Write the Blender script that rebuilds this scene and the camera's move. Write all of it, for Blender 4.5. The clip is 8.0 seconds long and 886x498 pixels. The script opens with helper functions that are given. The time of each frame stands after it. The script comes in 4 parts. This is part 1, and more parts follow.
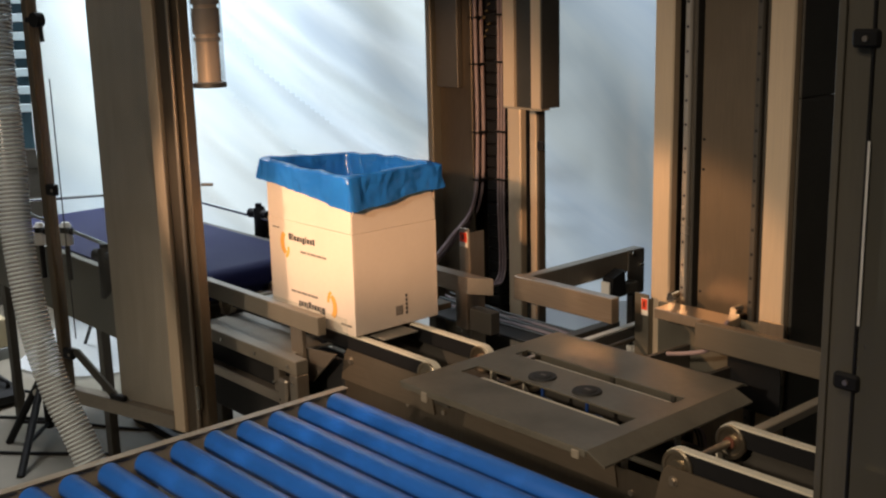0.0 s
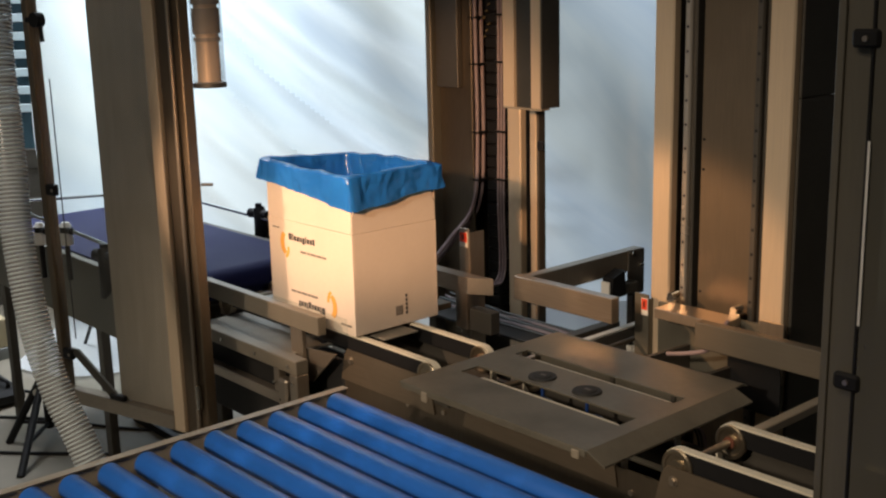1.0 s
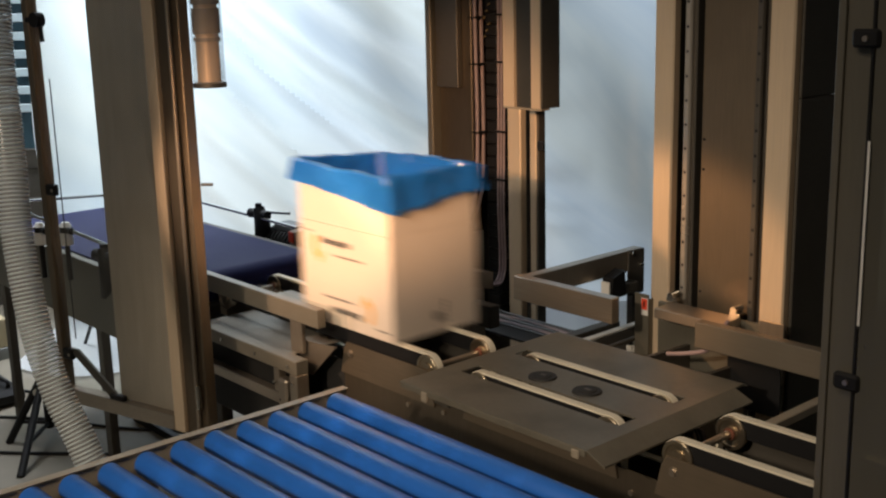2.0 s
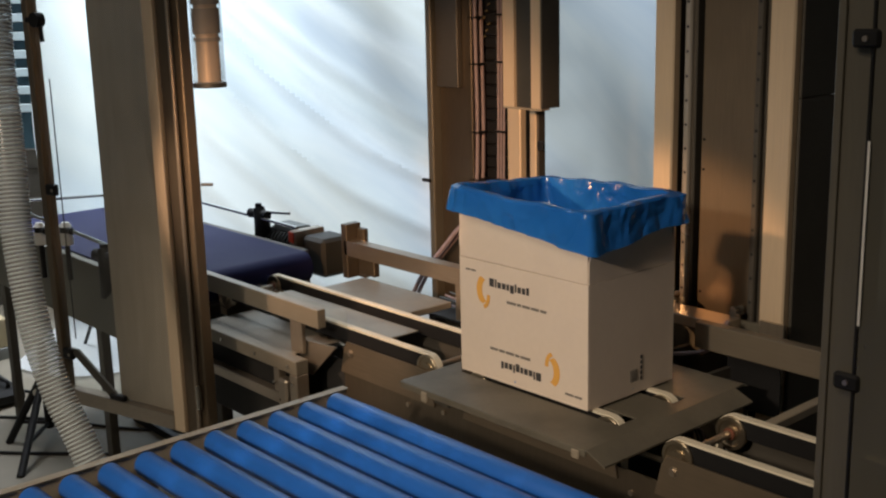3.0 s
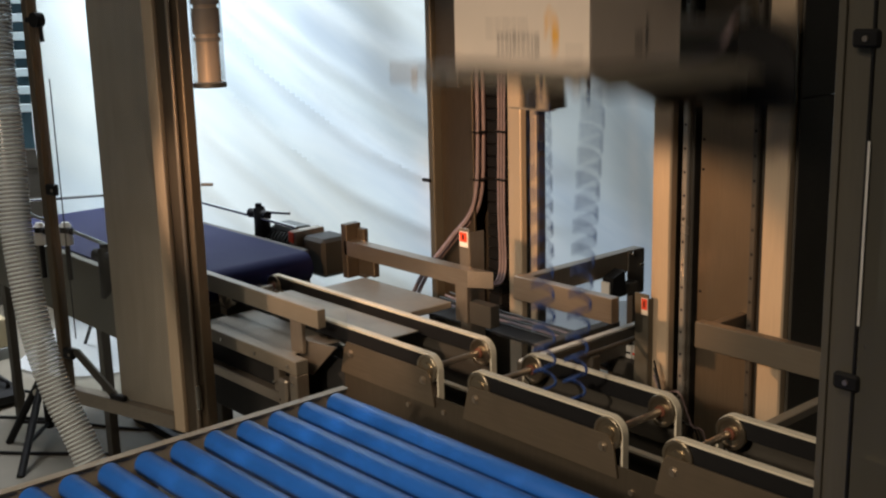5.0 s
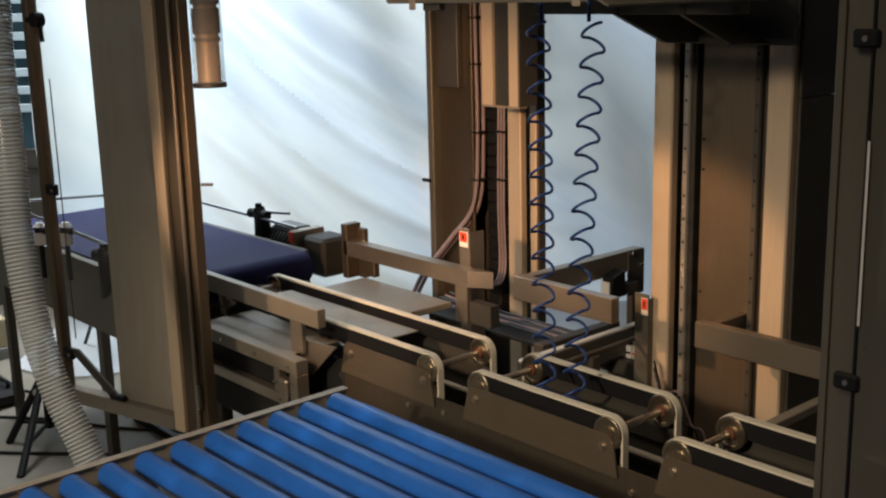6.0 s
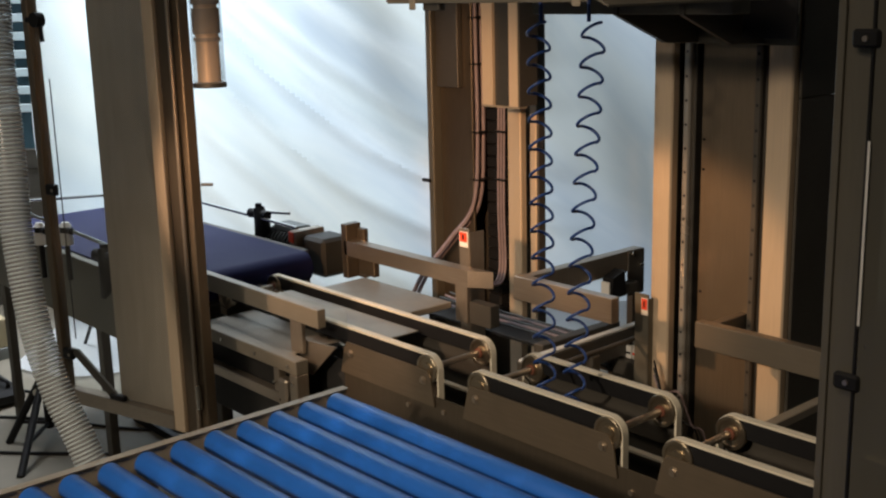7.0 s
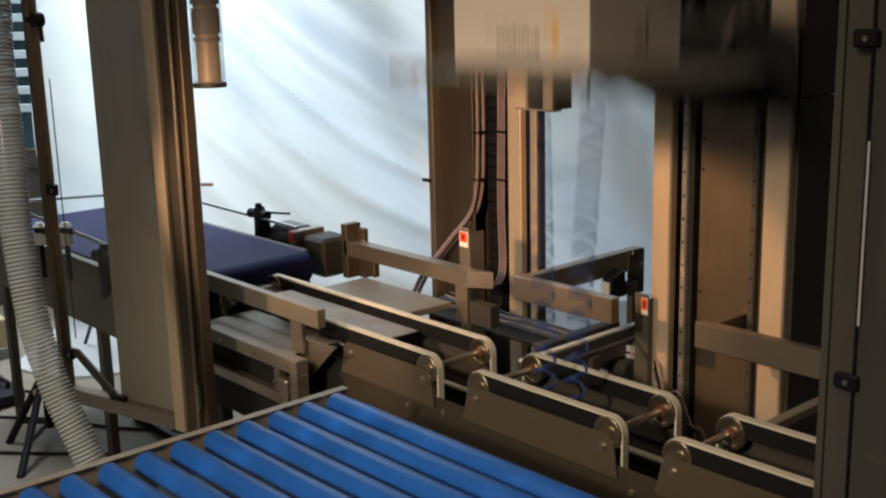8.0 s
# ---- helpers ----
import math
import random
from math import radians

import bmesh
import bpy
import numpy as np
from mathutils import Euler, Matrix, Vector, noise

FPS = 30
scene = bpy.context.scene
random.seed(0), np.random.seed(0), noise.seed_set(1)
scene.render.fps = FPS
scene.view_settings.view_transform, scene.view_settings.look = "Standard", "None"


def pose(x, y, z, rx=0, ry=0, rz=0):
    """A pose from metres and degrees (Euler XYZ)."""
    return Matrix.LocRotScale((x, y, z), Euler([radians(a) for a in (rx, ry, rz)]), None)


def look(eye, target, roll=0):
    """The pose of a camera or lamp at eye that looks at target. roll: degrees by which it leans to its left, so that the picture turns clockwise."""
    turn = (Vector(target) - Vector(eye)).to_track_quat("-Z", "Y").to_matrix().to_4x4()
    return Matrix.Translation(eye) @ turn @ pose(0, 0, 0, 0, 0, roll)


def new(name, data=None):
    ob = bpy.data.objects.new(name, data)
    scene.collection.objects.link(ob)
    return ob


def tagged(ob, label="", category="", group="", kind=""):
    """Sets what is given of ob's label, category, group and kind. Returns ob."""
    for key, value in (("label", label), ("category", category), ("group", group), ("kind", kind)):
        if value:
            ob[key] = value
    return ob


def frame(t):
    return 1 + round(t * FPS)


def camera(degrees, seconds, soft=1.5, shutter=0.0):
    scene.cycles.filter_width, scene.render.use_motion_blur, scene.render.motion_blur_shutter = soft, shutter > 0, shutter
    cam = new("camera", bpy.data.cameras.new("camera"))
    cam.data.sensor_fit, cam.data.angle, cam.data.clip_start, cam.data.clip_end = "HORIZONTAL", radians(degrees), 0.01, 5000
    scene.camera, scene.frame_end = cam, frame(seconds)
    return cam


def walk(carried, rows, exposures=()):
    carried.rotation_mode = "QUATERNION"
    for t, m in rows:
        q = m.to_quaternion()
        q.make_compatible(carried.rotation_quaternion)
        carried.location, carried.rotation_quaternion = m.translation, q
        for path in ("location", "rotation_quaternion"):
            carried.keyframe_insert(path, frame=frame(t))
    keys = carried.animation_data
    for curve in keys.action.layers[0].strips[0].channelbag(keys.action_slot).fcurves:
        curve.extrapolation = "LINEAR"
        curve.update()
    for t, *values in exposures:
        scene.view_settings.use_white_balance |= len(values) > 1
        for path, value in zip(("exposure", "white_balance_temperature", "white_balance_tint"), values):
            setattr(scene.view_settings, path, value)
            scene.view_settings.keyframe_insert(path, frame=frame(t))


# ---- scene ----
cam = camera(42.8, 8.0, soft=2.2, shutter=1.5)
EYE = Vector((2.0, -1.7, 1.63))
FWD = Vector((math.cos(radians(-13.07)) * math.cos(radians(138.83)), math.cos(radians(-13.07)) * math.sin(radians(138.83)), math.sin(radians(-13.07))))
CAMERA_POSE = look(EYE, EYE + FWD, -1.43)
walk(cam, [(0.0, CAMERA_POSE), (8.0, CAMERA_POSE)], exposures=[(0.0, 0.12), (8.0, 0.12)])

# ---- light ----
world = bpy.data.worlds.new("hall_air")
scene.world = world
world.use_nodes = True
world.node_tree.nodes["Background"].inputs["Color"].default_value = (1.0, 0.93, 0.84, 1)
world.node_tree.nodes["Background"].inputs["Strength"].default_value = 0.05


def area_lamp(name, eye, target, size, watts, colour, size_y=None, spread=180):
    data = bpy.data.lights.new(name, "AREA")
    data.energy, data.color, data.size, data.spread = watts, colour, size, radians(spread)
    if size_y:
        data.shape, data.size_y = "RECTANGLE", size_y
    ob = new(name, data)
    ob.matrix_world = look(eye, target)
    return ob


def spot_lamp(name, eye, target, watts, colour, degrees, blend, radius):
    data = bpy.data.lights.new(name, "SPOT")
    data.energy, data.color, data.spot_size, data.spot_blend, data.shadow_soft_size = watts, colour, radians(degrees), blend, radius
    ob = new(name, data)
    ob.matrix_world = look(eye, target)
    return ob


spot_lamp("work_lamp", (1.35, -2.8, 2.0), (-0.90, 0.88, 1.02), 560, (1.0, 0.56, 0.29), 16.4, 0.6, 0.07)
spot_lamp("near_work_lamp", (-0.94, -1.45, 1.7), (-0.36, 0.12, 0.87), 98, (1.0, 0.65, 0.42), 23, 0.45, 0.05)
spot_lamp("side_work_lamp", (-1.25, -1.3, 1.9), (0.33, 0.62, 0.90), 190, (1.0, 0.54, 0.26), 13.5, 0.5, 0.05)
spot_lamp("front_lamp", (1.0, -3.6, 2.45), (0.09, 0.3, 0.58), 300, (1.0, 0.81, 0.61), 37, 0.9, 0.12)
area_lamp("hall_lamp", (0.9, -2.5, 3.6), (0.7, -0.2, 0.7), 1.5, 37, (1.0, 0.82, 0.62))
area_lamp("rear_hall_lamp", (-3.05, 0.3, 3.7), (-2.85, 0.2, 0.0), 1.2, 46, (0.88, 0.93, 1.0), spread=88)
area_lamp("window_light", (-5.15, 1.7, 2.6), (-2.2, 0.6, 1.2), 1.8, 240, (0.72, 0.86, 1.0), 1.4)

# ---- materials ----


def material(name, colour, rough=0.5, metal=0.0, grain=0.0, scale=20.0, stretch=(1, 1, 1), bump=0.0, dirt=0.12, dirt_scale=3.0,
             transmission=0.0, spec=0.5, alpha=1.0, depth=0.002):
    """A principled surface: fine grain, broad stains and slight relief in object space."""
    m = bpy.data.materials.new(name)
    m.use_nodes = True
    nt = m.node_tree
    b = nt.nodes["Principled BSDF"]
    b.inputs["Roughness"].default_value = rough
    b.inputs["Metallic"].default_value = metal
    b.inputs["Specular IOR Level"].default_value = spec
    b.inputs["Transmission Weight"].default_value = transmission
    b.inputs["Alpha"].default_value = alpha
    tc = nt.nodes.new("ShaderNodeTexCoord")
    mp = nt.nodes.new("ShaderNodeMapping")
    mp.inputs["Scale"].default_value = stretch
    nt.links.new(tc.outputs["Object"], mp.inputs["Vector"])
    fine = nt.nodes.new("ShaderNodeTexNoise")
    fine.inputs["Scale"].default_value, fine.inputs["Detail"].default_value = scale, 4
    nt.links.new(mp.outputs["Vector"], fine.inputs["Vector"])
    broad = nt.nodes.new("ShaderNodeTexNoise")
    broad.inputs["Scale"].default_value, broad.inputs["Detail"].default_value = dirt_scale, 5
    nt.links.new(tc.outputs["Object"], broad.inputs["Vector"])
    dark = tuple(c * (1 - grain) for c in colour)
    stain = tuple(c * (1 - 2 * dirt) for c in colour)
    r1 = nt.nodes.new("ShaderNodeMix")
    r1.data_type = "RGBA"
    r1.inputs["A"].default_value, r1.inputs["B"].default_value = (*dark, 1), (*colour, 1)
    nt.links.new(fine.outputs["Fac"], r1.inputs["Factor"])
    ramp = nt.nodes.new("ShaderNodeMapRange")
    ramp.inputs["From Min"].default_value, ramp.inputs["From Max"].default_value = 0.48, 0.78
    nt.links.new(broad.outputs["Fac"], ramp.inputs["Value"])
    r2 = nt.nodes.new("ShaderNodeMix")
    r2.data_type = "RGBA"
    r2.inputs["B"].default_value = (*stain, 1)
    nt.links.new(r1.outputs["Result"], r2.inputs["A"])
    nt.links.new(ramp.outputs["Result"], r2.inputs["Factor"])
    nt.links.new(r2.outputs["Result"], b.inputs["Base Color"])
    rr = nt.nodes.new("ShaderNodeMapRange")
    rr.inputs["To Min"].default_value, rr.inputs["To Max"].default_value = max(rough - 0.08, 0.02), min(rough + 0.1, 1)
    nt.links.new(broad.outputs["Fac"], rr.inputs["Value"])
    nt.links.new(rr.outputs["Result"], b.inputs["Roughness"])
    if bump:
        bp = nt.nodes.new("ShaderNodeBump")
        bp.inputs["Strength"].default_value, bp.inputs["Distance"].default_value = bump, depth
        nt.links.new(fine.outputs["Fac"], bp.inputs["Height"])
        nt.links.new(bp.outputs["Normal"], b.inputs["Normal"])
    return m


STEEL = material("brushed_steel", (0.53, 0.455, 0.37), 0.36, 0.85, 0.36, 26, (14, 14, 0.5), 0.10, 0.17, 4)
STEEL_H = material("brushed_steel_lengthwise", (0.53, 0.455, 0.37), 0.34, 0.85, 0.34, 26, (0.5, 14, 14), 0.10, 0.17, 4)
PLATE_STEEL = material("bead_blasted_steel", (0.185, 0.168, 0.132), 0.5, 0.35, 0.2, 70, (1, 1, 1), 0.12, 0.2, 6)
# darker copy of the machine steel, with shade put into its colour
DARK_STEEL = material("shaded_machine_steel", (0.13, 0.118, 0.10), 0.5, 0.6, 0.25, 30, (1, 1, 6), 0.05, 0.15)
BRIGHT_STEEL = material("polished_steel", (0.68, 0.66, 0.62), 0.2, 1.0, 0.1, 60, (1, 1, 1), 0.0, 0.08)
BLACK = material("black_plastic", (0.012, 0.012, 0.013), 0.5, 0, 0.3, 60, (1, 1, 1), 0.05, spec=0.28)
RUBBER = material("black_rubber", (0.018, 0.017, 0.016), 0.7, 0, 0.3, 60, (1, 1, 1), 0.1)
ROLLER_BLUE = material("blue_roller_sleeve", (0.017, 0.13, 0.52), 0.44, 0, 0.25, 30, (0.3, 3, 3), 0.05, -0.22, 9)
BELT_BLUE = material("dark_blue_belt", (0.010, 0.014, 0.075), 0.7, 0, 0.25, 160, (1, 1, 1), 0.15, 0.08, spec=0.25)
BELT_WHITE = material("cream_belt", (0.80, 0.73, 0.58), 0.6, 0, 0.2, 220, (1, 1, 1), 0.15, 0.12, 9)
ZINC = material("pale_zinc_rail", (0.40, 0.345, 0.27), 0.5, 0.4, 0.15, 40, (14, 0.6, 14), 0.05, 0.1)
CARDBOARD = material("white_carton_board", (0.70, 0.60, 0.51), 0.85, 0, 0.07, 70, (1, 1, 1), 0.12, 0.05, 6, spec=0.2)
INK = material("black_print", (0.05, 0.048, 0.05), 0.8, 0, 0.2)
INK_GREY = material("grey_print", (0.20, 0.18, 0.16), 0.8, 0, 0.2)
ORANGE = material("orange_print", (0.80, 0.42, 0.09), 0.8, 0, 0.2)
HOSE_BLUE = material("blue_coil_hose", (0.02, 0.06, 0.23), 0.35, 0, 0.15)
RED = material("red_sticker", (0.72, 0.06, 0.02), 0.5)
WHITE = material("white_plastic", (0.75, 0.74, 0.70), 0.5, 0, 0.1)
RIB = material("translucent_rib", (0.56, 0.64, 0.68), 0.22, 0, 0.15)
OLIVE_RAIL = material("matte_olive_steel", (0.18, 0.152, 0.115), 0.5, 0.4, 0.22, 26, (0.6, 10, 10), 0.06, 0.15, 4)
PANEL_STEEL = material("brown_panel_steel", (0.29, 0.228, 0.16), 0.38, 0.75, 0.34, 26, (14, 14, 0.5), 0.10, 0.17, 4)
OLIVE_STEEL = material("olive_grey_steel", (0.15, 0.138, 0.108), 0.45, 0.35, 0.2, 30, (6, 6, 0.5), 0.05, 0.12)
TURNED = material("turned_pulley_steel", (0.50, 0.42, 0.31), 0.3, 0.95, 0.25, 60, (1, 1, 1), 0.04, 0.15, 14)
BAND = material("dark_filter_band", (0.24, 0.17, 0.125), 0.5, 0.1, 0.4, 60, (1, 1, 8), 0.05, 0.2, 14)
DARK_REFLECTION = material("dark_pane_reflection", (0.54, 0.46, 0.38), 0.22, 0.1, 0.3, 14, (3, 3, 0.4), 0.03, 0.2, 2.5, alpha=0.94)
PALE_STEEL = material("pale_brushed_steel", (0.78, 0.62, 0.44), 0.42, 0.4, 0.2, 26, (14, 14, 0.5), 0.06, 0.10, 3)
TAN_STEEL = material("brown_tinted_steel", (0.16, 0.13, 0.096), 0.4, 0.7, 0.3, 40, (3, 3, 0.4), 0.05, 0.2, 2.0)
BRASS = material("bright_brass", (0.75, 0.60, 0.30), 0.25, 0.9, 0.15)
COPPER = material("red_brown_hub", (0.20, 0.075, 0.045), 0.5, 0.3)
CONDUIT = material("pinkish_grey_conduit", (0.27, 0.205, 0.215), 0.55, 0, 0.15)
FLOOR = material("tan_hall_floor", (0.21, 0.185, 0.14), 0.55, 0, 0.2, 8, (1, 1, 1), 0.05, 0.15, 1.5)
WALL = material("hall_wall_paint", (0.30, 0.29, 0.27), 0.9, 0, 0.1, 6, (1, 1, 1), 0.05, 0.1, 0.8)
CRATE = material("tan_crate_board", (0.42, 0.34, 0.20), 0.7, 0, 0.2, 30, (1, 6, 1), 0.05, 0.12, 5)
BROWN = material("bronze_filter_core", (0.56, 0.39, 0.27), 0.45, 0.4, 0.2)
SLAT = material("pale_blind_slat", (0.55, 0.66, 0.70), 0.6, 0, 0.1)
GLASS_DARK = material("night_blue_window", (0.07, 0.13, 0.165), 0.2, 0, 0.3)
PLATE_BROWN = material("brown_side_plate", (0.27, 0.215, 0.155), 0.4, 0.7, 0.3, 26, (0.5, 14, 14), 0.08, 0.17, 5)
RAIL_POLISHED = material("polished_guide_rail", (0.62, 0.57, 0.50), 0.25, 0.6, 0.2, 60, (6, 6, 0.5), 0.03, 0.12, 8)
GUIDE_STEEL = material("dull_guide_steel", (0.29, 0.255, 0.20), 0.45, 0.45, 0.22, 26, (0.6, 10, 10), 0.06, 0.15, 4)
SLIDE_PLATE = material("worn_slide_plate", (0.31, 0.285, 0.24), 0.42, 0.4, 0.22, 50, (0.6, 3, 3), 0.08, 0.2, 6)
SLATE = material("grey_cast_metal", (0.22, 0.23, 0.22), 0.4, 0.4, 0.3)
MOTOR = material("grey_cast_motor", (0.045, 0.047, 0.045), 0.5, 0.1, 0.3)


def clear(name, tint, opacity, rough=0.08):
    """Clear sheet: mostly lets light through, with a glossy skin."""
    m = bpy.data.materials.new(name)
    m.use_nodes = True
    nt = m.node_tree
    nt.nodes.clear()
    out = nt.nodes.new("ShaderNodeOutputMaterial")
    mix = nt.nodes.new("ShaderNodeMixShader")
    tr = nt.nodes.new("ShaderNodeBsdfTransparent")
    tr.inputs["Color"].default_value = (*tint, 1)
    pb = nt.nodes.new("ShaderNodeBsdfPrincipled")
    pb.inputs["Base Color"].default_value = (*(c * 0.6 for c in tint), 1)
    pb.inputs["Roughness"].default_value = rough
    ns = nt.nodes.new("ShaderNodeTexNoise")
    ns.inputs["Scale"].default_value, ns.inputs["Detail"].default_value = 4, 4
    mr = nt.nodes.new("ShaderNodeMapRange")
    mr.inputs["To Min"].default_value, mr.inputs["To Max"].default_value = opacity * 0.7, opacity * 1.3
    nt.links.new(ns.outputs["Fac"], mr.inputs["Value"])
    nt.links.new(mr.outputs["Result"], mix.inputs["Fac"])
    nt.links.new(tr.outputs[0], mix.inputs[1])
    nt.links.new(pb.outputs[0], mix.inputs[2])
    nt.links.new(mix.outputs[0], out.inputs["Surface"])
    return m


ACRYLIC = clear("clear_acrylic", (0.95, 0.96, 0.95), 0.05)
SLEEVE = clear("clear_tube_wall", (0.9, 0.92, 0.92), 0.22, 0.1)
SMOKED = clear("smoked_acrylic", (0.36, 0.345, 0.285), 0.42, 0.12)
HOSE_CLEAR = clear("clear_hose_wall", (0.70, 0.71, 0.71), 0.36, 0.15)


def bag_film():
    """Thin blue film: a crinkled glossy skin that lets some light through."""
    m = bpy.data.materials.new("blue_bag_film")
    m.use_nodes = True
    nt = m.node_tree
    pb, out = nt.nodes["Principled BSDF"], nt.nodes["Material Output"]
    tc = nt.nodes.new("ShaderNodeTexCoord")
    patch, fine, crease = (nt.nodes.new("ShaderNodeTexNoise") for k in range(3))
    for n, scale, detail, bend in ((patch, 7, 3, 0.6), (fine, 45, 3, 0.4), (crease, 10, 1.5, 0.8)):
        n.inputs["Scale"].default_value, n.inputs["Detail"].default_value, n.inputs["Distortion"].default_value = scale, detail, bend
        nt.links.new(tc.outputs["Object"], n.inputs["Vector"])
    colour = nt.nodes.new("ShaderNodeMix")
    colour.data_type = "RGBA"
    colour.inputs["A"].default_value, colour.inputs["B"].default_value = (0.008, 0.10, 0.44, 1), (0.03, 0.22, 0.74, 1)
    nt.links.new(patch.outputs["Fac"], colour.inputs["Factor"])
    nt.links.new(colour.outputs["Result"], pb.inputs["Base Color"])
    pb.inputs["Roughness"].default_value = 0.17
    # sharp ridges where the noise crosses its middle
    mid = nt.nodes.new("ShaderNodeMath")
    mid.operation = "SUBTRACT"
    mid.inputs[1].default_value = 0.5
    ridge = nt.nodes.new("ShaderNodeMath")
    ridge.operation = "ABSOLUTE"
    nt.links.new(crease.outputs["Fac"], mid.inputs[0])
    nt.links.new(mid.outputs["Value"], ridge.inputs[0])
    b1, b2 = nt.nodes.new("ShaderNodeBump"), nt.nodes.new("ShaderNodeBump")
    b1.inputs["Strength"].default_value, b1.inputs["Distance"].default_value = 0.7, 0.03
    b2.inputs["Strength"].default_value, b2.inputs["Distance"].default_value = 0.35, 0.003
    nt.links.new(ridge.outputs["Value"], b1.inputs["Height"])
    nt.links.new(fine.outputs["Fac"], b2.inputs["Height"])
    nt.links.new(b1.outputs["Normal"], b2.inputs["Normal"])
    nt.links.new(b2.outputs["Normal"], pb.inputs["Normal"])
    tl, mix = nt.nodes.new("ShaderNodeBsdfTranslucent"), nt.nodes.new("ShaderNodeMixShader")
    tl.inputs["Color"].default_value = (0.12, 0.50, 0.80, 1)
    mix.inputs["Fac"].default_value = 0.26
    nt.links.new(pb.outputs[0], mix.inputs[1])
    nt.links.new(tl.outputs[0], mix.inputs[2])
    nt.links.new(mix.outputs[0], out.inputs["Surface"])
    return m


FOIL = bag_film()


def fabric():
    m = bpy.data.materials.new("white_curtain_fabric")
    m.use_nodes = True
    nt = m.node_tree
    nt.nodes.clear()
    out = nt.nodes.new("ShaderNodeOutputMaterial")
    mix = nt.nodes.new("ShaderNodeMixShader")
    mix.inputs["Fac"].default_value = 0.55
    df, tl = nt.nodes.new("ShaderNodeBsdfDiffuse"), nt.nodes.new("ShaderNodeBsdfTranslucent")
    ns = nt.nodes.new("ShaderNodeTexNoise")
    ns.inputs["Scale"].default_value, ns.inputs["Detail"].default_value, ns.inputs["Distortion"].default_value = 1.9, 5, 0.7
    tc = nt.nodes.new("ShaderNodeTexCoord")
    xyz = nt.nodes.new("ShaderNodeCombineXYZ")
    # streaks along the slanting folds put fold shading into the cloth colour
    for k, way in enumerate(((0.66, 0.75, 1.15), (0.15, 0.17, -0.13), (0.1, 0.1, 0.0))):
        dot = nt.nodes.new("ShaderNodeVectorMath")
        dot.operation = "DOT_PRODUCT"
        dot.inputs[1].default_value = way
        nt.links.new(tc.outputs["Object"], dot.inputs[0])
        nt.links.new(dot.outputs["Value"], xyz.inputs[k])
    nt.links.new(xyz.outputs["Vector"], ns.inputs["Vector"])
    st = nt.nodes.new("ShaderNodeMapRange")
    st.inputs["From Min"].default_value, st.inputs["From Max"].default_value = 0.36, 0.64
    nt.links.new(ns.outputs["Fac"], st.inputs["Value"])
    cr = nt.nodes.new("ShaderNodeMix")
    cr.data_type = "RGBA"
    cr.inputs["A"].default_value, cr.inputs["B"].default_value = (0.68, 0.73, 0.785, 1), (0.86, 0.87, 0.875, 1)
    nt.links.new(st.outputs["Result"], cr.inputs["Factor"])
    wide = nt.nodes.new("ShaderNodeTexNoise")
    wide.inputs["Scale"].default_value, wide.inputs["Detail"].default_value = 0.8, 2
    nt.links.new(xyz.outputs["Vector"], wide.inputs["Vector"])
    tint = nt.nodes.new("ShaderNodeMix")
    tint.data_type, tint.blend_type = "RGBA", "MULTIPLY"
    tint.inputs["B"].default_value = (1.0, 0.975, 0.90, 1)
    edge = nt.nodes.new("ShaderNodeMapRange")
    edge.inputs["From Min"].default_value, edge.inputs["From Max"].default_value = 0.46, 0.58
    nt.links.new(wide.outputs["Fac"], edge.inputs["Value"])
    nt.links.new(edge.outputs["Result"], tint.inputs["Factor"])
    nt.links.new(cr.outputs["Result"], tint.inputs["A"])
    for n, i in ((df, 1), (tl, 2)):
        nt.links.new(tint.outputs["Result"], n.inputs["Color"])
        nt.links.new(n.outputs[0], mix.inputs[i])
    nt.links.new(mix.outputs[0], out.inputs["Surface"])
    return m


CURTAIN = fabric()

# ---- shape helpers ----


def thing(name, label, category, x=0.0, y=0.0, z=0.0, group="", kind=""):
    ob = new(name)
    ob.empty_display_size = 0.1
    ob.location = (x, y, z)
    return tagged(ob, label, category, group, kind)


def part(name, bm, mat, parent=None, label="", smooth=False):
    me = bpy.data.meshes.new(name)
    bm.normal_update()
    bm.to_mesh(me)
    bm.free()
    me.materials.append(mat)
    if smooth:
        me.polygons.foreach_set("use_smooth", [True] * len(me.polygons))
        me.set_sharp_from_angle(angle=radians(40))
    ob = new(name, me)
    if parent:
        ob.parent = parent
    return tagged(ob, label)


def piece(name, mesh, parent, m):
    ob = new(name, mesh)
    ob.parent = parent
    ob.matrix_basis = m
    return ob


def block(bm, x0, x1, y0, y1, z0, z1, bevel=0.0, m=None):
    """A box between two corners, its edges slightly rounded."""
    vs = bmesh.ops.create_cube(bm, size=1)["verts"]
    c = Matrix.Translation(((x0 + x1) / 2, (y0 + y1) / 2, (z0 + z1) / 2)) @ Matrix.Diagonal((x1 - x0, y1 - y0, z1 - z0, 1))
    bmesh.ops.transform(bm, matrix=c, verts=vs)
    if bevel:
        es = list({e for v in vs for e in v.link_edges})
        made = bmesh.ops.bevel(bm, geom=es, offset=bevel, segments=1, affect="EDGES")
        vs = list({v for f in made["faces"] for v in f.verts} | {v for v in vs if v.is_valid})
    if m is not None:
        bmesh.ops.transform(bm, matrix=m, verts=vs)
    return vs


def box(x0, x1, y0, y1, z0, z1, bevel=0.002, m=None):
    bm = bmesh.new()
    block(bm, x0, x1, y0, y1, z0, z1, bevel, m)
    return bm


